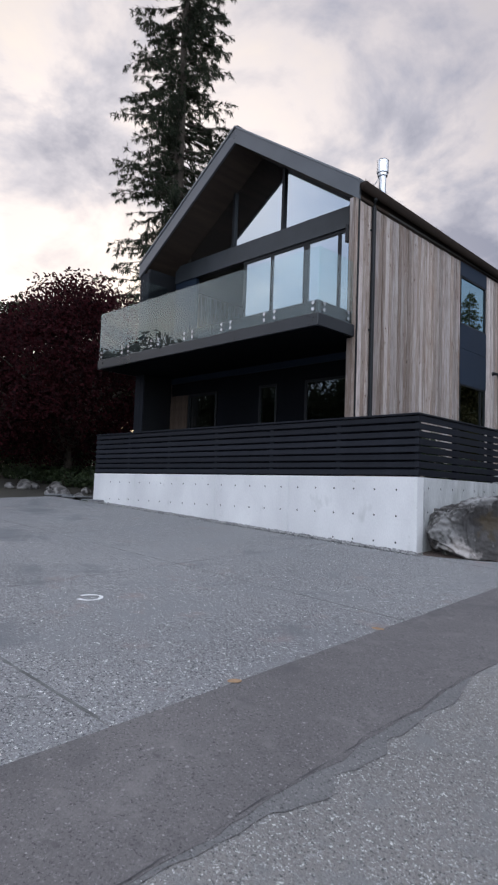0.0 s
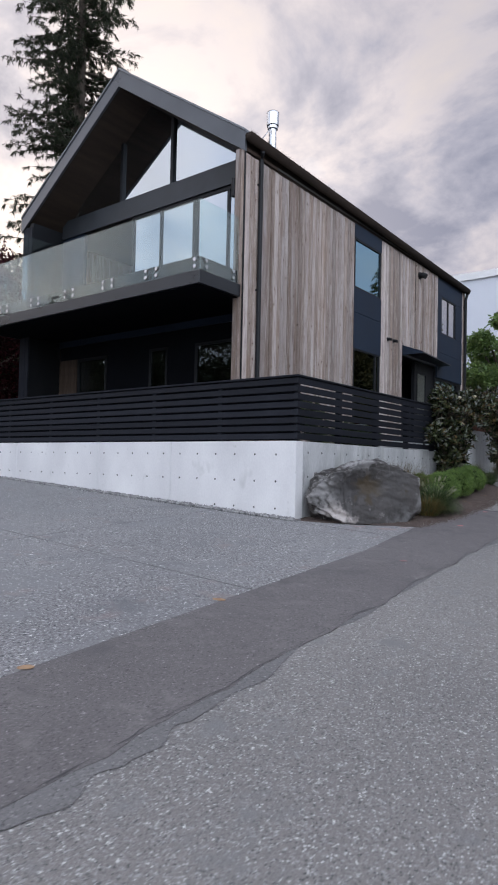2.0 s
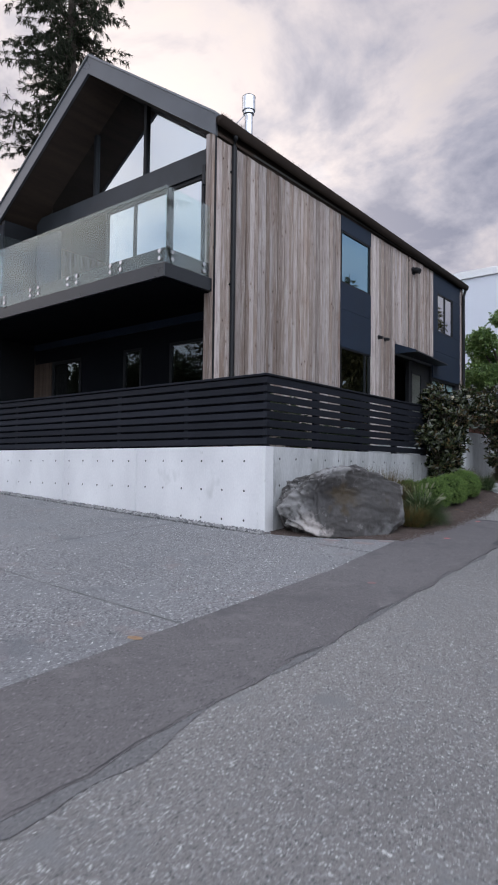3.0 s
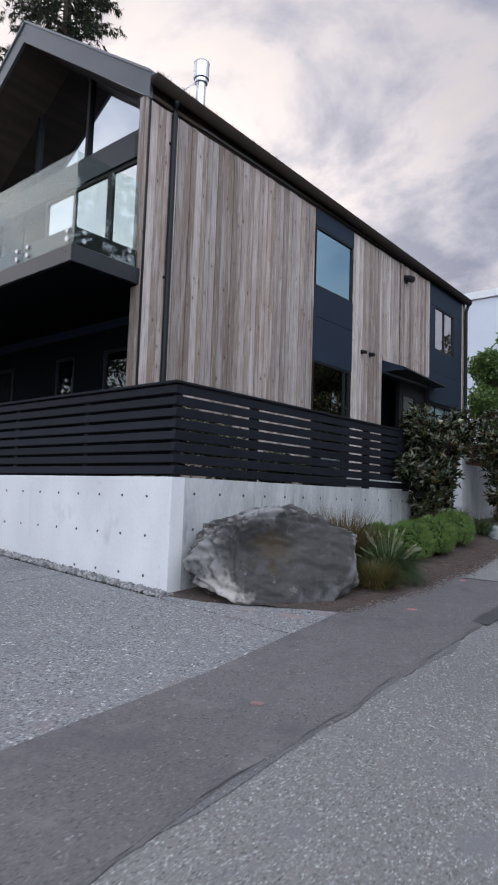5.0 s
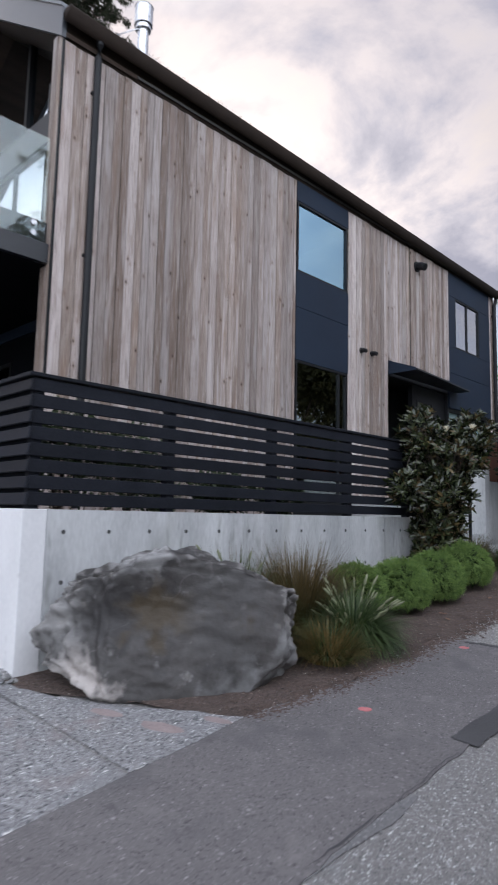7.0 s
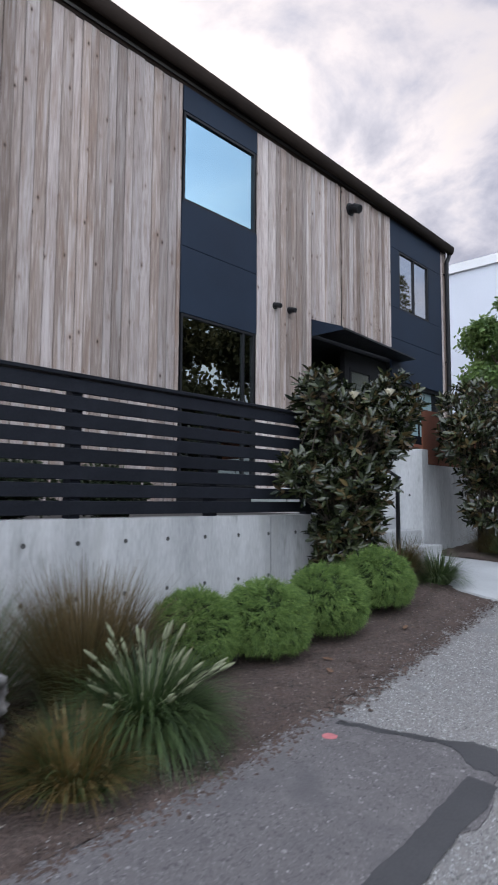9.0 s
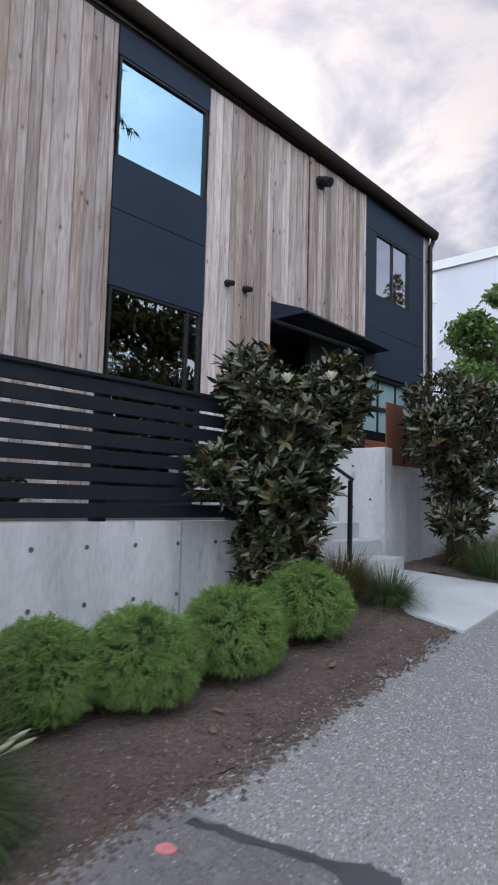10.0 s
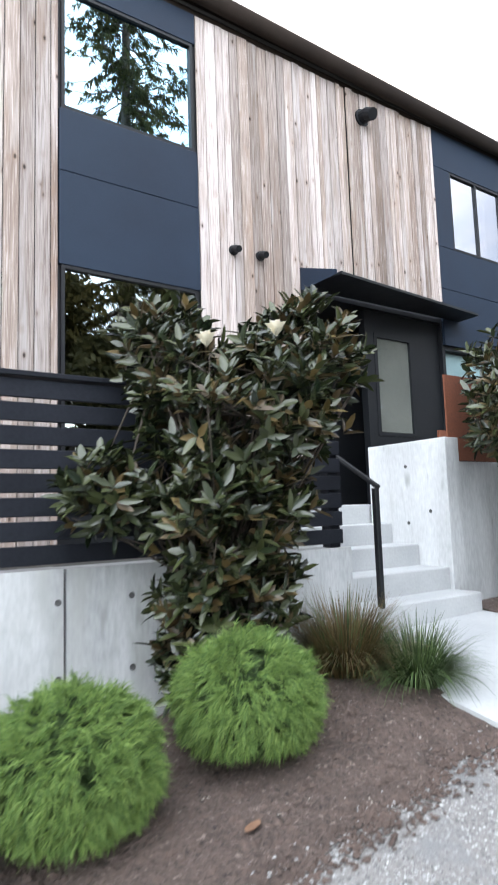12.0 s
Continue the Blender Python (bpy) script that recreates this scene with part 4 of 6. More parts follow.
def downpipe(y, z0, bend):
    bm = bmesh.new()
    ze = EZ - DROP * (y - Y0) / (Y1 - Y0)
    tube(bm, [(EXR + 0.06, y + bend, ze - 0.16), (EXR + 0.055, y + bend, ze - 0.26), (X1 + 0.055, y, ze - 0.42), (X1 + 0.055, y, z0)], 0.046, 10)
    for z in (z0 + 0.9, (z0 + EZ) / 2, EZ - 0.9):
        box(bm, X1, X1 + 0.05, y - 0.055, y + 0.055, z, z + 0.03)
    return part("downpipe", bm, M_FRAME, house)


downpipe(10.45, 1.85, 0.0)
downpipe(21.9, 2.1, 0.08)

# steel flue
bm = bmesh.new()
fx, fy = -7.57, 11.39
tube(bm, [(fx, fy, 7.8), (fx, fy, 8.54)], 0.08, 20)
tube(bm, [(fx, fy, 8.54), (fx, fy, 8.6)], [0.11, 0.11], 20)
tube(bm, [(fx, fy, 8.61), (fx, fy, 8.88)], [0.13, 0.13], 20)
tube(bm, [(fx, fy, 8.885), (fx, fy, 8.91)], [0.135, 0.11], 20)
tube(bm, [(fx, fy - 0.06, 8.55), (fx + 0.15, fy - 0.6, 8.0)], 0.01, 6)
part("flue", bm, M_STEEL, house, "round stainless steel flue with cap", smooth=False)

# wing walls on both sides of the recessed front
part("wing_core", boxes((X0 + 0.251, X0 + 0.4, Y0, GY, 1.0, WT + 0.2)), M_FRAME, house)
wing = part("wing_trim", boxes((X1 - 0.012, X1 + 0.012, Y0 - 0.03, Y0 - 0.003, 1.82, WT)), M_FRAME, house)
planks(wing, "y", Y0 - 0.03, X1 - 0.225, X1 - 0.015, 1.82, WT + 0.1, 21, (0, 0.004))
# left wing: wood in shadow, the shade put in by making its boards black
planks(wing, "y", Y0 - 0.03, X0, X0 + 0.4, 1.6, WT + 0.1, 22, (0, 0.004), material=M_BLACK)

# recessed upper front: transom, doors, raking glass
part("floor_band", boxes((X0 + 0.4, X1 - 0.257, GY - 0.02, GY + 0.12, 4.45, 5.12)), M_PANEL, house)
part("transom", boxes((X0 + 0.4, X1 - 0.257, GY - 0.04, GY + 0.08, 7.39, 7.87)), M_METAL, house)


def rake_z(x):
    return EZ - 0.36 + (RZ - EZ) * (1 - abs(x - RX) / (EXR - RX))


def rake_pane(xa, xb, name, material, y0, y1):
    bm = bmesh.new()
    pts = [(xa, 7.87), (xb, 7.87), (xb, max(7.88, rake_z(xb)))] + ([(RX, rake_z(RX))] if xa < RX < xb else []) + [(xa, max(7.88, rake_z(xa)))]
    a = [bm.verts.new((x, y0, z)) for x, z in pts]
    b = [bm.verts.new((x, y1, z)) for x, z in pts]
    bm.faces.new(a); bm.faces.new(b[::-1])
    for i in range(len(a)):
        bm.faces.new((a[i], b[i], b[(i + 1) % len(a)], a[(i + 1) % len(a)]))
    return part(name, bm, material, clerestory)


clerestory = new("clerestory_window"); clerestory.parent = house
for xa, xb in ((-13.6, -11.88), (-11.82, -10.13), (-10.07, -7.46)):
    rake_pane(xa, xb, "pane", M_DOORGLASS, GY + 0.03, GY + 0.036).visible_shadow = False
for x in (-11.85, -10.1):
    part("mullion", boxes((x - 0.04, x + 0.04, GY - 0.03, GY + 0.07, 7.87, rake_z(x) + 0.02)), M_FRAME, clerestory)
window("sliding_door", "y", GY, -11.42, -9.34, 5.12, 7.385, bars=(-10.43,), frame_w=0.07, label="glazed sliding door", glass_mat=M_DOORGLASS)
window("sliding_door", "y", GY + 0.0, -9.33, -7.56, 5.12, 7.385, bars=(-8.38,), frame_w=0.07, label="glazed sliding door", glass_mat=M_DOORGLASS)
part("wall", boxes((X0 + 0.4, -13.3, GY, GY + 0.1, 5.12, 7.39)), M_PANEL, house)
part("jamb", boxes((-7.555, X1 - 0.257, GY - 0.01, GY + 0.1, 5.12, 7.385)), M_METAL, house)
# lower front, under the balcony, whose shade is put into near-black walls
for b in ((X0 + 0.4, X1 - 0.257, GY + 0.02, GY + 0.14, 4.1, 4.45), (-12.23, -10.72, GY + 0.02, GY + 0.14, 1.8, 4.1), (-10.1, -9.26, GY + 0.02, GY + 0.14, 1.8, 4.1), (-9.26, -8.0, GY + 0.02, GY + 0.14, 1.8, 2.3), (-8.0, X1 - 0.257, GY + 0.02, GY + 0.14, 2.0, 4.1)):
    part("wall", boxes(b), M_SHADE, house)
lowood = part("wall", boxes((X0 + 0.4, -13.45, GY + 0.03, GY + 0.14, 1.8, 4.1)), M_FRAME, house)
planks(lowood, "y", GY + 0.0, X0 + 0.4, -13.45, 1.8, 4.1, 23, (0, 0.004), material=M_SOFFIT)
window("glazed_door", "y", GY, -13.42, -12.24, 1.8, 4.1, frame_w=0.08, label="glazed terrace door in black frame", glass_mat=M_DIMGLASS)
window("glazed_door", "y", GY, -10.71, -10.11, 1.8, 4.1, frame_w=0.06, label="narrow side light in black frame", glass_mat=M_DIMGLASS)
window("window", "y", GY, -9.25, -8.01, 2.3, 4.09, frame_w=0.06, label="lower window in black frame", glass_mat=M_DIMGLASS)
# wall lamp on the wing
bm = bmesh.new()
tube(bm, [(X1 - 0.32, Y0 + 0.045, 6.62), (X1 - 0.32, Y0 + 0.045, 6.97)], 0.05, 12)
box(bm, X1 - 0.29, X1 - 0.253, Y0 + 0.01, Y0 + 0.08, 6.75, 6.85)
part("wall_lamp", bm, M_FRAME, house, "black cylinder wall lamp")

# balcony
balcony = new("balcony"); balcony.parent = house
tagged(balcony, "cantilevered balcony with frameless glass railing")
BX0, BX1, BY = -14.75, -7.22, 8.86
# thin near-black sheet: the shade beneath the slab, drawn as colour
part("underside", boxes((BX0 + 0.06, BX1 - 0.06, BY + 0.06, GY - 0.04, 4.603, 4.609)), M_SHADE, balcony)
part("slab", boxes((BX0, BX1, BY, GY - 0.03, 4.61, 4.845), bevel=0.006), M_BALC, balcony)
part("curb", boxes((BX0 + 0.08, BX1 - 0.08, BY + 0.08, GY - 0.05, 4.847, 5.12)), M_FRAME, balcony)
pw = (BX1 - BX0) / 6
for i in range(6):
    part("glass_panel", boxes((BX0 + i * pw + 0.008, BX0 + (i + 1) * pw - 0.008, BY + 0.03, BY + 0.044, 4.86, 6.12)), M_RAIL, balcony).visible_shadow = False
for x in (BX1 - 0.044, BX0 + 0.03):
    part("glass_panel", boxes((x, x + 0.014, BY + 0.05, Y0 - 0.08, 4.86, 6.12)), M_RAIL_END, balcony).visible_shadow = False
part("glass_panel", boxes((-13.62, -13.606, 9.4, 10.2, 5.12, 6.95)), M_RAIL, balcony).visible_shadow = False
bm = bmesh.new()
tube(bm, [(0, 0, 0), (0, 0.014, 0)], 0.036, 14)
tube(bm, [(0, 0.012, 0), (0, 0.06, 0)], 0.018, 12)
STAND = mesh_of("standoff", bm, M_STEEL)
for i in range(6):
    for x in (BX0 + i * pw + 0.14, BX0 + (i + 1) * pw - 0.14):
        for z in (4.93, 5.05):
            piece("standoff", STAND, balcony, pose(x, BY + 0.012, z))
for y in (BY + 0.2, Y0 - 0.22):
    for z in (4.93, 5.05):
        piece("standoff", STAND, balcony, pose(BX1 - 0.012, y, z, 0, 0, 90))

# entry canopy and recess
canopy = new("canopy"); canopy.parent = house
tagged(canopy, "thin black steel entry canopy")
bm = bmesh.new()
cp = [(X1 + 0.01, 17.08), (X1 + 0.59, 17.15), (X1 + 0.33, 19.88), (X1 + 0.01, 19.88)]
zc = [4.60, 4.59, 4.62, 4.62]
lo = [bm.verts.new((x, y, z)) for (x, y), z in zip(cp, zc)]
hi = [bm.verts.new((x, y, z + 0.03)) for (x, y), z in zip(cp, zc)]
bm.faces.new(lo[::-1]); bm.faces.new(hi)
for i in range(4):
    bm.faces.new((lo[i], lo[(i + 1) % 4], hi[(i + 1) % 4], hi[i]))
part("roof_plate", bm, M_FRAME, canopy)
bm = bmesh.new()
fin = [(X1 + 0.01, 4.57), (X1 + 0.60, 4.57), (X1 + 0.60, 4.62), (X1 + 0.01, 4.84)]
a = [bm.verts.new((x, 17.065, z)) for x, z in fin]; b = [bm.verts.new((x, 17.078, z)) for x, z in fin]
bm.faces.new(a); bm.faces.new(b[::-1])
for i in range(4):
    bm.faces.new((a[i], b[i], b[(i + 1) % 4], a[(i + 1) % 4]))
part("side_plate", bm, M_PANEL, canopy)
RXI = X1 - 0.75
part("entry_recess", boxes((RXI - 0.1, RXI, 17.0, 19.64, 2.1, 4.7), (RXI, X1 - 0.26, 17.0, 17.1, 2.1, 4.7), (RXI, X1 - 0.26, 19.54, 19.64, 2.1, 4.7), (RXI, X1 - 0.26, 17.1, 19.54, 4.56, 4.7)), M_FRAME, house)
part("entry_screen", boxes((X1 - 0.2, X1 - 0.1, 18.15, 18.3, 2.13, 4.56), (X1 - 0.2, X1 - 0.1, 19.0, 19.54, 2.13, 4.56), (X1 - 0.2, X1 - 0.1, 18.3, 19.0, 2.13, 2.98), (X1 - 0.2, X1 - 0.1, 18.3, 19.0, 4.28, 4.56)), M_FRAME, house)
window("side_light", "x", X1 - 0.09, 18.3, 19.0, 2.98, 4.28, frame_w=0.05, label="side light beside the entry door", glass_mat=M_DIMGLASS)
part("curtain", boxes((X1 - 0.135, X1 - 0.125, 18.31, 18.99, 2.99, 4.27)), surf("pale_curtain", (0.36, 0.38, 0.34), (0.46, 0.48, 0.43), 0.9, 3, 40, 0.2), house)
door = part("front_door", boxes((RXI + 0.002, RXI + 0.05, 17.13, 18.13, 2.15, 4.4), bevel=0.004), M_FRAME, house, "black front door")
part("door_handle", boxes((RXI + 0.07, RXI + 0.1, 18.0, 18.03, 2.9, 3.6), (RXI + 0.05, RXI + 0.075, 18.0, 18.03, 2.95, 2.98), (RXI + 0.05, RXI + 0.075, 18.0, 18.03, 3.52, 3.55)), M_STEEL, door)


def vent(y, z, r, deep):
    bm = bmesh.new()
    tube(bm, [(X1, y, z), (X1 + 0.02, y, z)], r * 1.35, 12)
    tube(bm, [(X1 + 0.02, y, z), (X1 + deep * 0.5, y, z), (X1 + deep, y, z - r * 0.6)], [r, r, r * 0.9], 12)
    part("vent_cap", bm, M_FRAME, house, "small black wall vent")


vent(16.16, 4.85, 0.04, 0.12)
vent(16.51, 4.86, 0.04, 0.12)
vent(18.2, 7.06, 0.085, 0.2)

# ---- entry steps, parapet, planter ----
steps = thing("entry_steps", "pale concrete entry steps up to the front door", "steps")
noses = [-5.0, -5.29, -5.60, -5.90, -6.17]
zs = [1.41, 1.59, 1.77, 1.95, 2.13]
prev = 0.9
for i, (x, z) in enumerate(zip(noses, zs)):
    back = noses[i + 1] - 0.02 if i < 4 else RXI
    part("step", boxes((back, x, 15.55 if i == 0 else 15.704, 16.958, (zs[i] - 0.2 if i else 0.9), z), bevel=0.008), M_STEP, steps)
part("landing_base", boxes((RXI, -6.2, 15.704, 19.54, 1.2, 1.92)), M_CONC2, steps)
part("landing", boxes((RXI, -6.19, 16.96, 19.54, 1.925, 2.129)), M_CONC2, steps)

parapet = tagged(part("wall_parapet", boxes((-6.16, -5.26, 16.96, 17.14, 0.8, 2.67), (-5.47, -5.30, 17.141, 21.5, 0.8, 2.47), bevel=0.006), M_CONC2), "grey concrete parapet wall beside the steps", "wall", kind="structure")
for x, z in ((-5.7, 2.45), (-5.7, 1.95), (-5.45, 2.05)):
    piece("tie_hole", TIE, parapet, pose(x, 16.96, z, 90, 0, 0))

planter = thing("corten_planter", "rust-brown weathering steel planter on the parapet wall", "planter")
part("front_panel", boxes((-5.30, -5.285, 17.04, 17.55, 2.475, 3.22)), M_CORTEN, planter)
part("front_panel", boxes((-5.32, -5.303, 17.554, 20.4, 2.475, 2.95)), M_CORTEN, planter)
part("back_panel", boxes((-6.32, -6.30, 18.2, 20.4, 2.1, 2.92)), M_CORTEN, planter)
part("soil", boxes((-6.29, -5.48, 17.57, 20.4, 2.2, 2.55)), M_MULCH, planter)

handrail = thing("handrail", "slim black steel handrail at the entry steps", "handrail")
part("post", boxes((-5.03, -4.99, 15.83, 15.87, 1.40, 2.23), bevel=0.004), M_FRAME, handrail)
bm = bmesh.new()
tube(bm, [(-4.98, 15.85, 2.235), (-6.03, 15.85, 2.87)], 0.02, 8)
part("rail", bm, M_FRAME, handrail)
part("post", boxes((-6.03, -5.99, 15.83, 15.87, 1.82, 2.87), bevel=0.004), M_FRAME, handrail)

# ---- boulder ----
def boulder_mesh(half, seed, cuts, subdiv=5, amp=0.12):
    bm = bmesh.new()
    bmesh.ops.create_icosphere(bm, subdivisions=subdiv, radius=1.0)
    rnd = random.Random(seed)
    planes = [(Vector((rnd.gauss(0, 1), rnd.gauss(0, 1), rnd.gauss(0, 0.8))).normalized(), rnd.uniform(0.7, 0.9)) for _ in range(cuts)]
    off = Vector((seed * 3.1, seed * 1.7, seed))
    for v in bm.verts:
        p = v.co.copy()
        for n, d in planes:
            k = p.dot(n) - d
            if k > 0:
                p -= n * k * 0.85
        p += v.co * (amp * noise.fractal(v.co * 1.3 + off, 0.7, 2.0, 3) + 0.05 * noise.fractal(v.co * 4.0 + off, 0.7, 2.0, 5) - 0.03 * abs(noise.noise(v.co * 6 + off)))
        v.co = Vector((p.x * half[0], p.y * half[1], p.z * half[2]))
    return bm


def split_boulder(half, faces, seed):
    """A thick blunt boulder with one broad split face, hollowed a little, and a lumpy broken rim."""
    bm = bmesh.new()
    bmesh.ops.create_icosphere(bm, subdivisions=6, radius=1.0)
    off = Vector((seed, seed * 2.3, 1))
    e = 2.5
    for v in bm.verts:
        d = v.co.normalized()
        p = d / (abs(d.x) ** e + abs(d.y) ** e + abs(d.z) ** e) ** (1 / e)
        p *= 1 + 0.03 * noise.fractal(d * 1.5 + off, 0.7, 2.0, 3)
        for n, k0 in faces:
            n = Vector(n).normalized()
            k = p.dot(n) - k0 - 0.03 * noise.fractal(d * 2.6 + off, 0.9, 2.0, 5)
            if k > 0:
                p -= n * k * 0.97
        face = min(1.0, max(0.0, (-p.y - 0.3) / 0.22)) * min(1.0, max(0.0, (0.95 - math.hypot(p.x, p.z)) / 0.25))
        p.y += face * 0.13 * math.exp(-((p.x + 0.3) ** 2 + (p.z - 0.25) ** 2) / 0.22)
        lump = abs(noise.fractal(d * 3.2 + off, 0.8, 2.0, 4))
        p += d * ((1 - face) * (0.12 * lump - 0.04) + 0.016 * noise.fractal(d * 7.0 + off, 0.8, 2.0, 5))
        v.co = Vector((p.x * half[0], p.y * half[1], p.z * half[2]))
    return bm


boulder = part("boulder", split_boulder((0.94, 0.6, 0.57), [((0.05, -1, 0.1), 0.62), ((-0.8, -0.6, 0.05), 0.79), ((0.5, 0.1, 0.86), 0.86), ((-0.58, 0.0, 0.8), 0.9), ((-0.93, 0.0, 0.36), 0.9), ((-0.75, -0.1, -0.66), 0.93), ((0.33, -0.1, -0.94), 0.88), ((1, -0.25, 0.05), 0.9), ((-0.1, 0.6, 0.8), 0.85), ((0.8, -0.4, -0.5), 0.94)], 4), M_BOULDER, smooth=True)
boulder.matrix_basis = pose(*lot(-4.07, 9.82), 0.99, 0, 3, 57)
tagged(boulder, "large grey weathered boulder with pale edges on mulch", "boulder")


# ---- plants ----
def set_in_bed(ob, x, y):
    u, v = lot(x, y)
    ob.matrix_basis = pose(u, v, bed_z(u, v) - 0.02)


def blade(vs, fs, base, way, length, width, droop, segs=4, side=None):
    """One arching blade, as strips of quads."""
    side = side or Vector((-way.y, way.x, 0))
    if side.length < 1e-4:
        side = Vector((1, 0, 0))
    side = side.normalized() * width / 2
    k0 = len(vs)
    p, d = base.copy(), way.normalized()
    for i in range(segs + 1):
        w = 1 - (i / segs) ** 1.5 * 0.92
        vs.append(p - side * w); vs.append(p + side * w)
        p = p + d * length / segs
        d = (d + Vector((0, 0, -droop / segs))).normalized()
    for i in range(segs):
        a = k0 + 2 * i
        fs.append((a, a + 1, a + 3, a + 2))


def from_lists(name, vs, fs, material, parent, label="", smooth=True):
    me = bpy.data.meshes.new(name)
    me.from_pydata([tuple(v) for v in vs], [], fs)
    me.materials.append(material)
    if smooth:
        me.polygons.foreach_set("use_smooth", [True] * len(me.polygons))
    ob = new(name, me)
    ob.parent = parent
    return tagged(ob, label)


def leaf(vs, fs, base, way, up, length, width, fold=0.25):
    """A pointed oval leaf, folded along its rib."""
    d = way.normalized()
    s = d.cross(up)
    s = s.normalized() if s.length > 1e-4 else Vector((1, 0, 0))
    n = s.cross(d)
    k = len(vs)
    vs += [base, base + d * length * 0.35 + s * width / 2 + n * width * fold, base + d * length * 0.75 + s * width * 0.36 + n * width * fold, base + d * length, base + d * length * 0.75 - s * width * 0.36 + n * width * fold, base + d * length * 0.35 - s * width / 2 + n * width * fold, base + d * length * 0.5]
    fs += [(k, k + 1, k + 6), (k + 1, k + 2, k + 6), (k + 2, k + 3, k + 6), (k + 3, k + 4, k + 6), (k + 4, k + 5, k + 6), (k + 5, k, k + 6)]


def sphere_dir(rnd):
    z, a = rnd.uniform(-1, 1), rnd.uniform(0, math.tau)
    r = math.sqrt(1 - z * z)
    return Vector((r * math.cos(a), r * math.sin(a), z))


def round_bush(seed):
    """A mop of fine drooping threads in bunches; darker inner threads put shade into the hollows between them."""
    rnd = random.Random(seed)
    bush = thing("round_shrub", "low rounded bright green thread-leaf shrub in mulch", "shrub", "shrubs along the wall")
    # dark core stops the view through and stands for the shade inside
    bm = bmesh.new()
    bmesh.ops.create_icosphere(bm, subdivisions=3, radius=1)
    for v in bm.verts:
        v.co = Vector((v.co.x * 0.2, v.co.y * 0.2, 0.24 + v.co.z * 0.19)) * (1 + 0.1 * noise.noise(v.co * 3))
    part("shaded_core", bm, M_BUSH_SHADE, bush, smooth=True)
    out, inn = ([], []), ([], [])
    for bunch in range(1000):
        d = sphere_dir(rnd)
        if d.z < -0.62:
            continue
        lump = 1 + 0.045 * noise.noise(d * 2.6 + Vector((seed, 0, 0))) + rnd.uniform(-0.04, 0.05)
        c = Vector((d.x * 0.315, d.y * 0.315, 0.285 + d.z * 0.265)) * lump
        flow = (d * (0.35 + 0.45 * d.z) + d.cross(sphere_dir(rnd)) * 0.75 + Vector((0, 0, -0.45))).normalized()
        for frond in range(6):
            o = d.cross(sphere_dir(rnd)) * rnd.random() * 0.03
            base = c + o - d * (o.length * 0.7 + 0.012)
            way0 = (flow + o * 10 + d * 0.3 + 0.4 * sphere_dir(rnd)).normalized()
            for k in range(8):
                way = (way0 + 0.42 * sphere_dir(rnd)).normalized()
                blade(*out, base + way0 * 0.007 * k, way, rnd.uniform(0.03, 0.06), 0.0034, rnd.uniform(0.6, 2.0), 2, side=way.cross(sphere_dir(rnd)))
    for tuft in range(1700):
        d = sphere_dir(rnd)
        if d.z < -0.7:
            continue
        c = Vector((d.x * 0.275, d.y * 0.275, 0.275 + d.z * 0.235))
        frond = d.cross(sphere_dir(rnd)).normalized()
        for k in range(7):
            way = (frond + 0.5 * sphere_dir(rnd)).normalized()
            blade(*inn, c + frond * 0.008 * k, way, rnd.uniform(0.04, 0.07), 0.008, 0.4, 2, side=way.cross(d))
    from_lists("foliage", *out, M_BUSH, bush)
    from_lists("shaded_foliage", *inn, M_BUSH_SHADE, bush)
    return bush


bush = round_bush(5)
BUSHES = [(-4.54, 12.2, 0.92, 0.95, 75), (-4.35, 12.72, 0.98, 0.98, 0), (-4.34, 13.45, 1.02, 1.0, 140), (-4.39, 14.3, 1.02, 1.0, 250)]
for i, (u, v, s, sz, rot) in enumerate(BUSHES):
    m = pose(u, v, bed_z(u, v) - 0.02, 0, 0, rot)
    if i == 0:
        bush.matrix_basis = m @ Matrix.Diagonal((s, s, sz, 1))
    else:
        copy_thing(bush, m).scale = (s, s, sz)


def grass_clump(name, label, n, length, spread, material, seed, width=0.006, droop=1.6, plumes=0, stiff=0.9, mat2=None, share2=0.0):
    rnd = random.Random(seed)
    g = thing(name, label, "ornamental grass")
    for mt, cnt in ((material, int(n * (1 - share2))), (mat2, int(n * share2))):
        if not mt or not cnt:
            continue
        vs, fs = [], []
        for _ in range(cnt):
            a, r = rnd.uniform(0, math.tau), spread * math.sqrt(rnd.random())
            lean = rnd.uniform(0.1, 1.0)
            way = Vector((math.cos(a) * lean, math.sin(a) * lean, stiff))
            blade(vs, fs, Vector((math.cos(a) * r, math.sin(a) * r, 0)), way, length * rnd.uniform(0.55, 1.1), width, droop * rnd.uniform(0.5, 1.3), 5)
        tagged(from_lists("foliage", vs, fs, mt, g), kind="stuff")
    for _ in range(plumes):
        a = rnd.uniform(0, math.tau)
        lean = rnd.uniform(0.15, 0.85)
        way = Vector((math.cos(a) * lean, math.sin(a) * lean, 1)).normalized()
        L0 = length * rnd.uniform(0.7, 1.08)
        tip = way * L0 + Vector((0, 0, -0.12 * lean))
        bm = bmesh.new()
        tube(bm, [Vector((0, 0, 0)), way * L0 * 0.5 + Vector((0, 0, 0.03)), tip], 0.0022, 4)
        dn = (way + Vector((math.cos(a), math.sin(a), -0.3)) * lean * 0.7).normalized()
        tube(bm, [tip, tip + dn * 0.02, tip + dn * 0.07, tip + dn * 0.1], [0.003, 0.011, 0.0095, 0.002], 7)
        part("plume", bm, M_PLUME, g, "pale fluffy seed head", smooth=True)
    return g


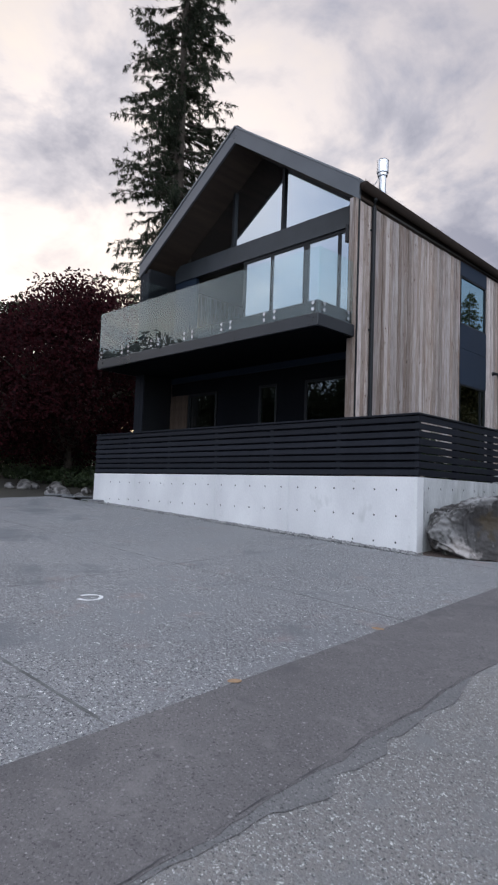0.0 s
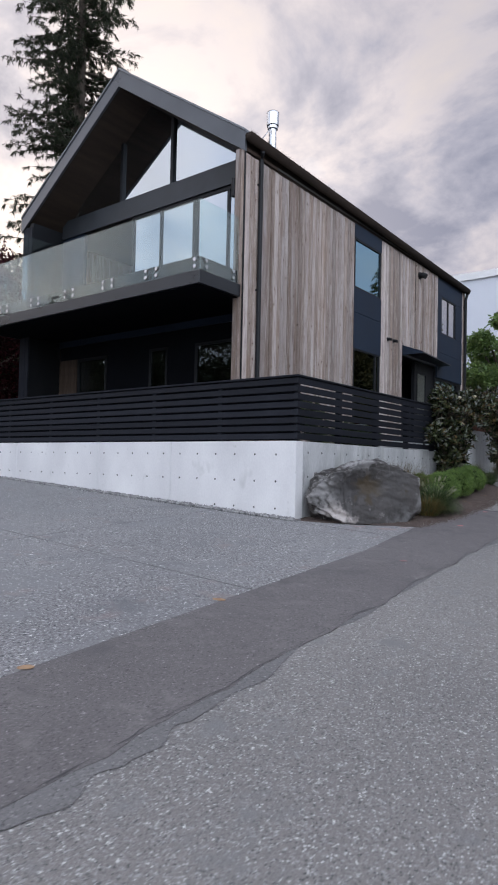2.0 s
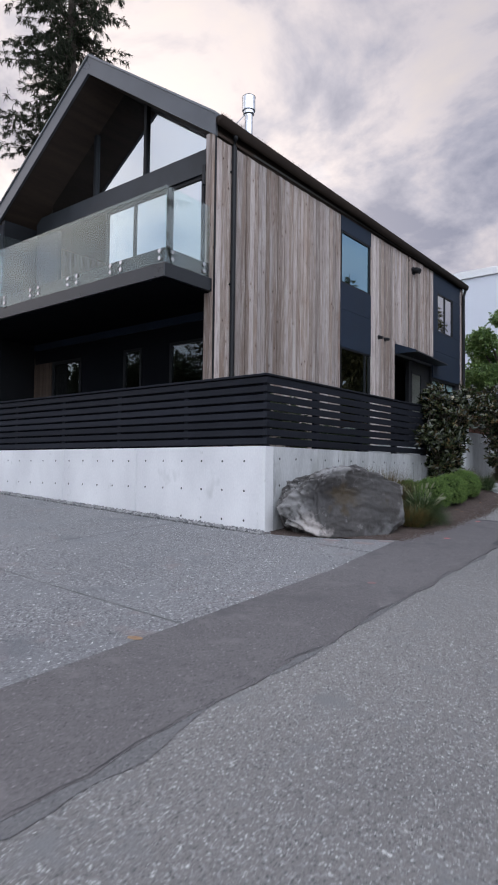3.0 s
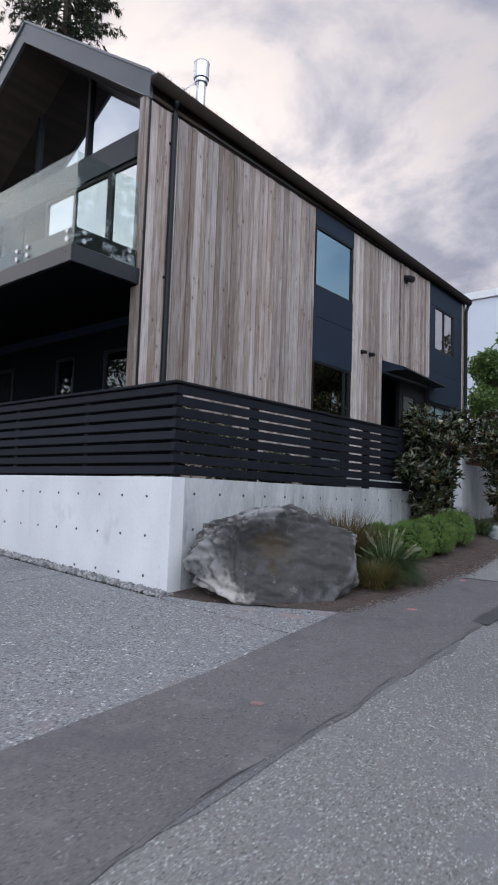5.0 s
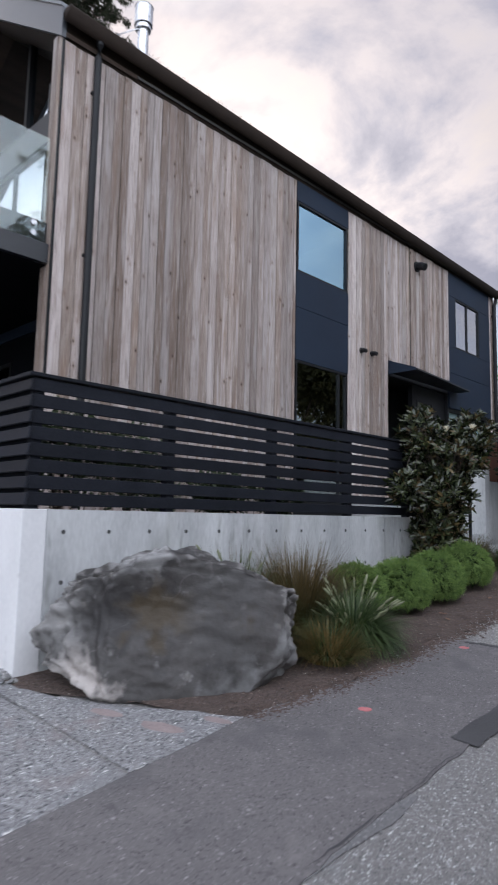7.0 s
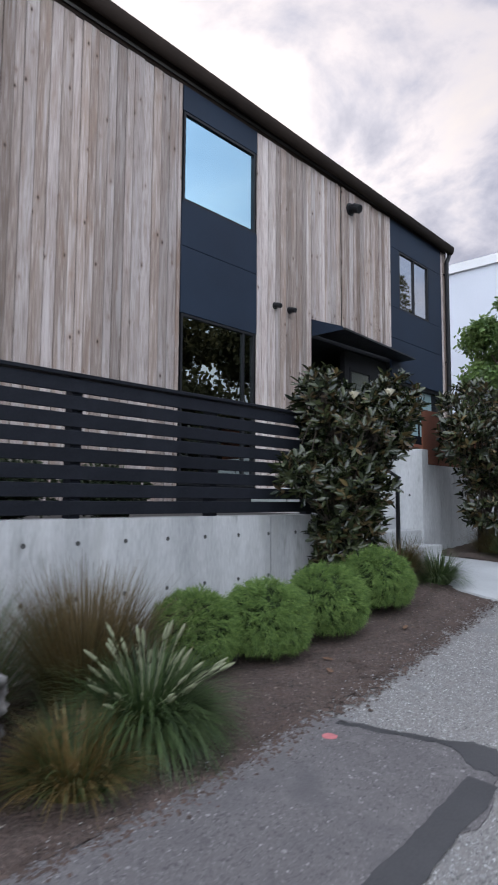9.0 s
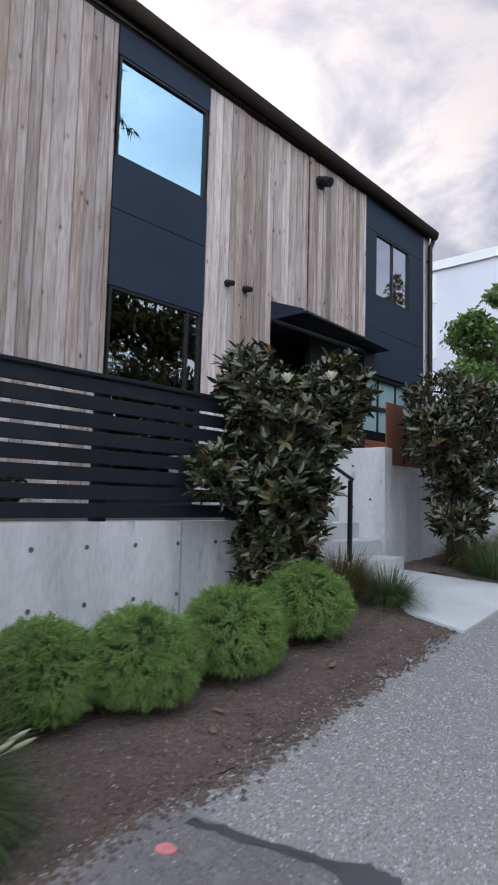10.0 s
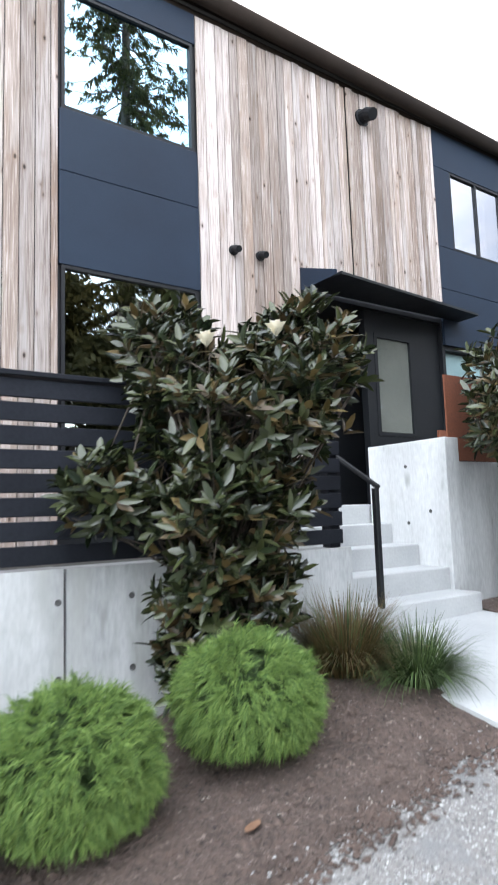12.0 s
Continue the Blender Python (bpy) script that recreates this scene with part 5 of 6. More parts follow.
g = grass_clump("fountain_grass", "green fountain grass with pale plumes beside the boulder", 2800, 0.56, 0.14, M_GRASS, 31, 0.012, 2.5, plumes=40, stiff=1.25)
set_in_bed(g, -3.6, 11.42)
g = grass_clump("tuft_grass", "low olive and straw-coloured grass tuft by the boulder", 2200, 0.36, 0.15, M_STRAW, 32, 0.009, 1.6, mat2=M_GRASS, share2=0.35, stiff=1.1)
set_in_bed(g, -3.5, 10.92)
g = grass_clump("feather_grass", "tall bronze feathery grass against the wall", 2000, 0.85, 0.24, M_GRASSB, 33, 0.0075, 1.2, stiff=1.5)
set_in_bed(g, -4.25, 11.5)
g = grass_clump("feather_grass", "green and bronze grass behind the boulder", 1000, 0.85, 0.18, M_GRASS, 34, 0.009, 1.5, plumes=8, stiff=1.3, mat2=M_GRASSB, share2=0.35)
set_in_bed(g, -4.35, 10.75)
g = grass_clump("bronze_sedge", "dense bronze sedge clump at the foot of the steps", 2000, 0.48, 0.17, M_GRASSB, 35, 0.0075, 1.6, stiff=1.1, mat2=M_GRASS, share2=0.2)
set_in_bed(g, -4.2, 15.3)
g = grass_clump("green_sedge", "small green sedge clump beside the concrete walk", 1300, 0.38, 0.13, M_GRASS, 36, 0.009, 1.8)
set_in_bed(g, -3.85, 15.5)
for k, (x, y, mt, lab) in enumerate([(-4.05, 17.85, M_GRASSB, "bronze sedge clump beyond the walk"), (-3.6, 17.5, M_GRASS, "green sedge clump beyond the walk"), (-3.9, 19.2, M_GRASSB, "bronze sedge clump in far bed"), (-3.55, 18.9, M_GRASS, "green sedge clump in far bed")]):
    g = grass_clump("sedge", lab, 1400, 0.55, 0.24, mt, 40 + k, 0.006, 1.6)
    set_in_bed(g, x, y)


for k, (x, y) in enumerate([(-5.75, 10.6), (-5.8, 11.4), (-5.7, 12.3)]):
    g = grass_clump("terrace_grass", "green grass clump on the terrace behind the fence", 260, 0.6, 0.12, M_GRASS, 70 + k, 0.009, 1.2)
    g.matrix_basis = pose(x, y, 1.80)


def magnolia(seed, lobes, stems, n, flowers, label):
    """An upright evergreen: bare stems below, whorls of large leaves on the branch ends."""
    rnd = random.Random(seed)
    t = thing("magnolia", label, "magnolia")
    bm = bmesh.new()
    tips = []
    for _ in range(stems):
        a = rnd.uniform(0, math.tau)
        p = Vector((0.07 * math.cos(a), 0.1 * math.sin(a), 0))
        top = Vector(rnd.choice(lobes)[:3]) + Vector((rnd.uniform(-0.1, 0.1), rnd.uniform(-0.15, 0.15), 0.1))
        mid = p.lerp(top, 0.5) + Vector((rnd.uniform(-0.06, 0.06), rnd.uniform(-0.08, 0.08), 0))
        tube(bm, [p, mid, top], [0.028, 0.02, 0.008], 7)
        tips.append((p, mid, top))
    for lx, ly, lz, lr, lh in lobes:
        for _ in range(int(16 * lr / 0.3)):
            d = sphere_dir(rnd)
            e = Vector((lx + d.x * lr * 0.8, ly + d.y * lr, lz + d.z * lh))
            s = rnd.choice(tips)
            b = s[1].lerp(s[2], rnd.random())
            tube(bm, [b, b.lerp(e, 0.6) + Vector((0, 0, 0.03)), e], [0.008, 0.006, 0.003], 5)
    tagged(part("trunk", bm, M_TRUNK, t, "slim grey-brown stems", smooth=True), kind="stuff")
    lists = {0: ([], []), 1: ([], [])}
    total = sum(l[3] * l[4] for l in lobes)
    for lx, ly, lz, lr, lh in lobes:
        for _ in range(int(n * lr * lh / total)):
            d = sphere_dir(rnd)
            q = rnd.uniform(0.5, 1.0) * (1 + 0.15 * noise.noise(d * 2 + Vector((lx, ly, lz))))
            c = Vector((lx + d.x * lr * 0.8 * q, ly + d.y * lr * q, lz + d.z * lh * q))
            axis = (d + Vector((0, 0, 0.8)) + 0.5 * sphere_dir(rnd)).normalized()
            young = 1 if rnd.random() < 0.4 else 0
            k = rnd.randint(5, 7)
            for j in range(k):
                o = axis.orthogonal().normalized()
                o.rotate(Matrix.Rotation(j * 2.4 + rnd.uniform(-0.3, 0.3), 3, axis))
                way = axis * rnd.uniform(0.35, 1.3) + o
                vs, fs = lists[1 if young and j < 3 else 0]
                leaf(vs, fs, c + axis * 0.012 * j, way, axis, rnd.uniform(0.085, 0.145), rnd.uniform(0.036, 0.05), rnd.uniform(0.1, 0.3))
    from_lists("crown", *lists[0], M_MAGN, t, "glossy dark green leaves")
    from_lists("young_leaves", *lists[1], M_MAGB, t, "bronze young leaves")
    for p in flowers:
        vs, fs = [], []
        for j in range(9):
            o = Vector((math.cos(j * 2.4), math.sin(j * 2.4), 0))
            leaf(vs, fs, Vector(p), o * (0.4 + 0.06 * j) + Vector((0, 0, 1)), Vector((0, 0, 1)), 0.10, 0.07, 0.3)
        from_lists("flower", vs, fs, M_PETAL, t, "open cream flower")
    return t


m1 = magnolia(7, [(-0.1, -0.3, 2.1, 0.34, 0.36), (0.28, 0.36, 2.08, 0.4, 0.34), (0.1, 0.05, 1.75, 0.62, 0.42), (0.05, -0.05, 1.25, 0.52, 0.42), (0.0, 0.0, 0.75, 0.42, 0.35), (-0.12, -0.7, 1.3, 0.24, 0.2), (0.0, -0.1, 0.35, 0.34, 0.3)], 7, 1350, [(0.26, -0.28, 2.12), (0.5, 0.02, 2.16)], "upright evergreen magnolia with glossy leaves and cream flowers")
set_in_bed(m1, -4.36, 14.62)
m1.scale = (0.93, 0.93, 0.91)
m2 = magnolia(8, [(0, -0.15, 1.9, 0.55, 0.35), (0.25, 0.45, 1.8, 0.55, 0.4), (0.0, -0.3, 1.5, 0.55, 0.4), (0.1, 0.2, 1.1, 0.55, 0.4), (0.05, 0.0, 0.65, 0.42, 0.35)], 6, 900, [], "evergreen magnolia by the parapet wall")
m2.matrix_basis = pose(-4.68, 17.58, bed_z(-4.68, 17.58) - 0.02)


def conifer(seed, h, r, n, label, needles, gap=0.0, low=0.15, taper=0.72, spray=26):
    """A tall ragged conifer: sagging limbs with upturned ends, hung with bunches of fine sprays."""
    rnd = random.Random(seed)
    t = thing("conifer", label, "conifer tree")
    bm = bmesh.new()
    tube(bm, [(0, 0, 0), (0.1, 0, h * 0.35), (-0.05, 0.05, h * 0.7), (0, 0, h)], [h * 0.013, h * 0.010, h * 0.006, 0.02], 8)
    vs, fs = [], []
    for _ in range(n):
        u = rnd.random() ** 0.85
        z = h * (low + (0.985 - low) * u)
        reach = r * (1 - u) ** taper * rnd.uniform(0.4, 1.12) + 0.25
        a = rnd.uniform(0, math.tau)
        if gap and noise.noise(Vector((math.cos(a) * 1.3, math.sin(a) * 1.3, z * 0.45))) > 0.32 - gap:
            continue
        o = Vector((math.cos(a), math.sin(a), 0))
        root = Vector((0, 0, z))
        sag = rnd.uniform(0.12, 0.34)
        pts = [root, root + o * reach * 0.5 + Vector((0, 0, -sag * 0.7 * reach)), root + o * reach + Vector((0, 0, -sag * 0.75 * reach))]
        tube(bm, pts, [0.05 * (1 - u) + 0.015, 0.03 * (1 - u) + 0.01, 0.006], 4, cap=False)
        bunches = max(2, int(reach * 2.6))
        for j in range(bunches):
            f = 0.12 + 0.88 * (j + rnd.random()) / bunches
            c = pts[0].lerp(pts[1], f * 2) if f < 0.5 else pts[1].lerp(pts[2], f * 2 - 1)
            side = Vector((-o.y, o.x, 0)) * rnd.uniform(-1, 1)
            twig = (o * 0.6 + side + Vector((0, 0, -0.15))).normalized()
            size = rnd.uniform(0.25, 0.6) * (0.6 + 0.5 * (1 - u))
            for i in range(spray):
                q = rnd.random()
                b = c + twig * size * q + 0.1 * size * sphere_dir(rnd)
                way = (twig * 0.5 + 0.8 * sphere_dir(rnd) + Vector((0, 0, rnd.uniform(-1.5, 0.1)))).normalized()
                blade(vs, fs, b, way, rnd.uniform(0.14, 0.34), rnd.uniform(0.025, 0.055), 0.8, 2, side=way.cross(sphere_dir(rnd)))
    tagged(part("trunk", bm, M_TRUNK, t, smooth=True), kind="stuff")
    from_lists("crown", vs, fs, needles, t)
    return t


big = conifer(51, 34, 4.0, 900, "tall ragged dark conifer behind the house", M_CONIFER, gap=0.17, low=0.2, taper=0.36, spray=30)
big.matrix_basis = pose(-27.3, 20.8, ground_z(-27.3, 20.8) - 0.1)


def row_of(first, places):
    for i, (x, y, s) in enumerate(places):
        m = pose(x, y, ground_z(x, y) - 0.1, 0, 0, i * 77)
        if i == 0:
            first.matrix_basis = m @ Matrix.Diagonal((s, s, s, 1))
        else:
            copy_thing(first, m).scale = (s, s, s)


row_of(conifer(52, 22, 4.0, 430, "conifer in the row across the lane, in sunlit olive", M_LANE_CONIFER, gap=0.1, low=0.06, taper=0.6), [(14, 24.3, 1.55), (13.5, 57.5, 0.95), (16, 49, 0.85), (20, 62, 1.0), (17, 12, 0.7), (18, 4, 0.7), (24, 72, 1.0), (12.5, 68, 0.85)])
row_of(conifer(53, 22, 4.0, 240, "dark conifer beyond the lots", M_CONIFER, gap=0.1, low=0.06, taper=0.6), [(-24, 45, 0.55), (-33, 30, 0.5), (-30, 24, 0.42), (-36, 18, 0.5), (-13, 85, 0.9), (-8, 88, 0.95), (-62, -26, 0.5), (-48, -30, 0.6), (-30, -28, 0.45)])


def broadleaf(name, seed, h, r, material, n, size, label, category, base=0.25, squash=0.75, lobes=14):
    """A spreading tree: forked limbs and clumps of small leaves with gaps between."""
    rnd = random.Random(seed)
    t = thing(name, label, category)
    bm = bmesh.new()
    fork = Vector((0, 0, h * base))
    tube(bm, [Vector((0, 0, 0)), fork * 0.6 + Vector((0.05 * h * 0.2, 0, 0)), fork], [h * 0.03, h * 0.022, h * 0.02], 8)
    vs, fs = [], []
    for k in range(lobes):
        d = sphere_dir(rnd)
        c = Vector((d.x * r * 0.72, d.y * r * 0.72, h * 0.6 + d.z * h * 0.36 * squash))
        tube(bm, [fork, fork.lerp(c, 0.5) + Vector((0, 0, 0.1 * h * rnd.random())), c], [h * 0.013, h * 0.008, 0.008], 5, cap=False)
        lr = r * rnd.uniform(0.2, 0.46)
        for _ in range(n // lobes):
            e = sphere_dir(rnd)
            q = rnd.random() ** 0.45 * (1 + 0.35 * noise.noise(e * 2.2 + c))
            p = c + Vector((e.x * lr * q, e.y * lr * q, e.z * lr * 0.7 * q))
            leaf(vs, fs, p, sphere_dir(rnd) + Vector((0, 0, -0.3)), sphere_dir(rnd), size * rnd.uniform(0.7, 1.4), size * 0.55, 0.2)
    tagged(part("trunk", bm, M_TRUNK, t, smooth=True), kind="stuff")
    from_lists("crown", vs, fs, material, t)
    return t


maple = broadleaf("maple", 61, 7.2, 4.2, M_MAPLE, 60000, 0.125, "broad dark red-leaved maple beside the driveway", "maple tree", base=0.18, squash=1.05, lobes=34)
maple.matrix_basis = pose(-20.5, 11.3, ground_z(-20.5, 11.3) - 0.05) @ Matrix.Diagonal((1, 1, 0.93, 1))
gt = broadleaf("young_tree", 62, 6.0, 1.5, M_TREE, 18000, 0.13, "fresh green young tree beyond the house corner", "tree", base=0.45, squash=0.95, lobes=18)
gt.matrix_basis = pose(-7.0, 26.0, ground_z(-7.0, 26.0) - 0.05)
lane_tree = broadleaf("broadleaf_tree", 63, 7.0, 4.5, M_LANE_LEAF, 16000, 0.27, "dense tree across the lane in sunlit olive-green", "tree", base=0.12, squash=1.25, lobes=24)
row_of(lane_tree, [(12, 20, 1.35), (13, 28, 1.45), (12, 36, 1.4), (13, 11, 1.2), (12.5, 45, 1.45), (13, 55, 1.5), (12.5, 64, 1.5), (14, 2, 1.1)])
dark_tree = broadleaf("broadleaf_tree", 64, 7.0, 4.5, leafy("dull_green_leaves", (0.010, 0.016, 0.008), (0.035, 0.046, 0.02), 0.7, 0.15, 0.2), 16000, 0.22, "dense dark green tree beyond the driveway", "tree", base=0.12, squash=1.25, lobes=24)
row_of(dark_tree, [(-22, 17.5, 0.9), (-28, 9, 1.0), (-31, 16, 1.2), (-19, 21, 0.8), (-24, 5, 0.7), (-26, 14, 0.7), (-24, 30, 0.8), (-33, 10, 0.9), (-68, -22, 2.3), (-60, -27, 2.4), (-51, -30, 2.3), (-42, -30, 2.2), (-33, -28, 1.9), (-26, -25, 1.7), (-17, -27, 1.8), (-8, -26, 1.7)])

# ---- neighbour's building ----
nb = thing("apartment_building", "pale blue three-storey building with white trimmed windows", "building")
NY = 33.0
holes = [(-13.0, -12.5, 10.0, 10.9), (-13.0, -12.5, 7.8, 8.85), (-5.5, -4.5, 9.95, 11.05), (-5.5, -4.5, 7.35, 8.6), (-5.5, -4.5, 4.6, 5.9)]
part("wall", wall_grid("y", NY, 0.3, -22, -3, 0.5, 11.15, holes), M_NEIGH, nb)
part("wall", boxes((-22, -21.7, NY + 0.3, 46, 0.5, 11.15), (-3.3, -3, NY + 0.3, 46, 0.5, 11.15), (-21.7, -3.3, 45.7, 46, 0.5, 11.15)), M_NEIGH, nb)
part("roof", boxes((-22.2, -2.8, NY - 0.12, 46.2, 11.15, 11.5)), M_WHITE, nb)
for u0, u1, z0, z1 in holes:
    w = new("window"); w.parent = nb
    part("frame", boxes((u0 - 0.15, u1 + 0.15, NY - 0.05, NY - 0.002, z1, z1 + 0.15), (u0 - 0.15, u1 + 0.15, NY - 0.05, NY - 0.002, z0 - 0.15, z0), (u0 - 0.15, u0, NY - 0.05, NY - 0.002, z0, z1), (u1, u1 + 0.15, NY - 0.05, NY - 0.002, z0, z1), ((u0 + u1) / 2 - 0.04, (u0 + u1) / 2 + 0.04, NY + 0.03, NY + 0.08, z0, z1)), M_WHITE, w)
    part("pane", boxes((u0, u1, NY + 0.1, NY + 0.11, z0, z1)), M_RAIL, w)
    part("blind", boxes((u0, u1, NY + 0.2, NY + 0.21, z0, z1)), M_NEIGH, w)

# ---- beyond the far bed ----
bin_box = thing("garden_box", "dark brown wooden garden box by the far bed", "box", at=pose(-6.1, 21.9, ground_z(-6.1, 21.9)))
part("body", boxes((-0.22, 0.22, -0.2, 0.2, 0, 0.5), bevel=0.01), M_SOFFIT, bin_box)
part("lid", boxes((-0.24, 0.24, -0.22, 0.22, 0.5, 0.54), bevel=0.008), M_FRAME, bin_box)
tagged(part("wall_garden", boxes((-11.5, -5.0, 29.0, 29.2, 0.8, 2.7), (-11.55, -4.95, 28.97, 29.23, 2.7, 2.78)), M_WHITE), "low white rendered garden wall", "wall", kind="structure")

# ---- garden stones at the far end of the front wall ----
rnd = random.Random(9)
stone = part("garden_stone", boulder_mesh((0.3, 0.22, 0.2), 12, 5, 3), M_ROCK, smooth=True)
tagged(stone, "mossy grey garden stone at the driveway edge", "stone", "stones edging the driveway")
for i in range(16):
    x, y = rnd.uniform(-20, -14.1), rnd.uniform(8.9, 10.2)
    s = rnd.uniform(0.4, 1.1)
    m = pose(x, y, ground_z(x, y) + 0.04 * s, 0, 0, rnd.uniform(0, 360))
    if i == 0:
        stone.matrix_basis = m
    else:
        copy_thing(stone, m).scale = (s, s, s * rnd.uniform(0.8, 1.2))
for x, y, s, tall, turn in ((-15.0, 10.4, 1.1, 2.0, 20), (-14.85, 9.35, 0.8, 2.4, 75), (-15.5, 10.7, 1.3, 2.2, 140)):
    copy_thing(stone, pose(x, y, ground_z(x, y) + 0.1, 0, 0, turn)).scale = (s, s, s * tall)
flag = part("flagstone", boxes((-0.45, 0.45, -0.3, 0.3, 0, 0.05), bevel=0.02), M_SLATE)
tagged(flag, "flat grey flagstone in the garden path", "flagstone", "stepping stones")
for i, (x, y) in enumerate([(-14.5, 9.0), (-14.9, 9.7), (-14.7, 10.5), (-15.6, 9.1), (-16.4, 8.9), (-14.6, 11.4)]):
    m = pose(x, y, ground_z(x, y) + 0.01, 0, 0, i * 33)
    if i == 0:
        flag.matrix_basis = m
    else:
        copy_thing(flag, m)

# ---- small things on the ground ----
def fleck(name, x, y, sx, sy, material, label, category, lift=0.026, turn=0):
    x, y = lot(x, y)
    bm = bmesh.new()
    ring = [(sx * math.cos(a) * (1 + 0.25 * noise.noise(Vector((a * 2, x, y)))), sy * math.sin(a) * (1 + 0.25 * noise.noise(Vector((a * 3, y, x))))) for a in [k * math.tau / 14 for k in range(14)]]
    c, s = math.cos(radians(turn)), math.sin(radians(turn))
    pts = [(x + c * u - s * v, y + s * u + c * v) for u, v in ring]
    top = [bm.verts.new((a, b, ground_z(a, b) + lift)) for a, b in pts]
    low = [bm.verts.new((a, b, ground_z(a, b) + lift - 0.004)) for a, b in pts]
    bm.faces.new(top)
    for k in range(14):
        bm.faces.new((top[k], low[k], low[(k + 1) % 14], top[(k + 1) % 14]))
    return tagged(part(name, bm, material), label, category)


M_PINK = surf("pink_marking_paint", (0.42, 0.12, 0.13), (0.55, 0.2, 0.2), 0.8, 20, 90, 0.2)
M_LEAFB = surf("brown_leaf", (0.12, 0.06, 0.035), (0.22, 0.12, 0.07), 0.8, 20, 90, 0.2)
M_LEAFO = surf("fallen_leaf", (0.26, 0.15, 0.085), (0.42, 0.27, 0.16), 0.8, 20, 90, 0.2)
M_FADED = surf("faded_pink_paint", (0.2, 0.125, 0.125), (0.29, 0.17, 0.17), 0.8, 20, 90, 0.2)
for x, y, mt in ((-2.93, 12.11, M_PINK), (-2.77, 10.29, M_PINK), (-2.47, 7.44, M_FADED)):
    fleck("paint_mark", x, y, 0.042, 0.03, mt, "small faded pink survey paint mark on asphalt", "paint mark", 0.021, 30)
M_STAIN = surf("pinkish_stain", (0.22, 0.175, 0.17), (0.34, 0.27, 0.26), 0.8, 9, 80, 0.8, grain=0.5)
for x, y, r in ((-3.45, 9.2, 0.15), (-3.3, 9.5, 0.1), (-3.85, 9.1, 0.12)):
    fleck("stain", x, y, r, r * 0.35, M_STAIN, "faint pinkish stain on the driveway by the boulder", "stain", 0.0225, 20)
fleck("fallen_leaf", -3.0, 3.12, 0.05, 0.03, M_LEAFO, "dry orange leaf at the driveway edge", "leaf", 0.026, 50)
fleck("fallen_leaf", -3.03, 4.95, 0.06, 0.03, M_LEAFO, "dry pale leaf at the driveway edge", "leaf", 0.026, 20)
bm = bmesh.new()
arc = []
for k in range(23):
    a = radians(-100 + 300 * k / 22)
    w = 0.006 + 0.014 * abs(math.sin(a * 1.5 + 0.4))
    arc.append([bm.verts.new((-5.655 + r * math.cos(a), 3.46 + r * math.sin(a), ground_z(-5.655 + r * math.cos(a), 3.46 + r * math.sin(a)) + h)) for r, h in ((0.115 - w, 0.0225), (0.115 + w, 0.0225), (0.115 + w, 0.019), (0.115 - w, 0.019))])
for r0, r1 in zip(arc, arc[1:]):
    for k in range(4):
        bm.faces.new((r0[k], r0[(k + 1) % 4], r1[(k + 1) % 4], r1[k]))
tagged(part("paint_ring", bm, M_WHITE), "worn white paint ring sprayed on the driveway", "paint mark")

for k, (x, y) in enumerate([(-4.35, 13.2), (-4.3, 13.75), (-4.2, 13.05), (-4.45, 12.6), (-3.6, 13.1), (-4.25, 14.05), (-3.5, 14.1), (-3.45, 12.9)]):
    fleck("fallen_leaf", x, y, 0.04, 0.018, M_LEAFB, "curled brown magnolia leaf on the mulch", "leaf", 0.05, k * 47)


def litter(name, label, category, n, seed, place, size, material):
    """Loose bits lying about, each a small bent flake."""
    rnd = random.Random(seed)
    vs, fs = [], []
    for _ in range(n):
        x, y, z = place(rnd)
        a, r = rnd.uniform(0, math.tau), rnd.uniform(*size)
        w = r * rnd.uniform(0.3, 0.8)
        c, s = math.cos(a), math.sin(a)
        k = len(vs)
        for u, v, h in ((-r, -w, rnd.uniform(0, 0.4) * w), (r, -w, rnd.uniform(0, 0.9) * w), (r * 0.8, w, rnd.uniform(0, 0.9) * w), (-r * 0.7, w, rnd.uniform(0, 0.5) * w), (0, 0, w * 1.1)):
            vs.append(Vector((x + c * u - s * v, y + s * u + c * v, z + h)))
        fs += [(k, k + 1, k + 4), (k + 1, k + 2, k + 4), (k + 2, k + 3, k + 4), (k + 3, k, k + 4)]
    ob = from_lists(name, vs, fs, material, None, smooth=False)
    return tagged(ob, label, category, kind="stuff")


def on_bed(rnd):
    y = rnd.uniform(9.5, 15.3)
    x = rnd.uniform(-5.1, bed_edge(y) + 0.02)
    return x, y, bed_z(x, y) - 0.004


def bed_rim(rnd):
    y = rnd.uniform(9.6, 15.3)
    x = bed_edge(y) + rnd.gauss(0.02, 0.06)
    return x, y, (ground_z(x, y) + 0.012) if x > bed_edge(y) else bed_z(x, y) + 0.004


M_BARK = surf("bark_chips", (0.038, 0.025, 0.02), (0.115, 0.08, 0.066), 0.95, 8, 60, 0.5)
M_GRIT = surf("loose_grit", (0.2, 0.2, 0.2), (0.42, 0.42, 0.41), 0.9, 12, 60, 0.3)
litter("mulch_chips", "loose dark brown bark chips strewn over the bed", "mulch", 9000, 71, on_bed, (0.008, 0.024), M_BARK)
litter("mulch_rim", "bark crumbs spilling from the bed onto the lane", "mulch", 5000, 72, bed_rim, (0.005, 0.016), M_BARK)
litter("loose_grit", "pale grit and small stones along the bed's edge", "gravel", 1600, 73, bed_rim, (0.003, 0.009), M_GRIT)


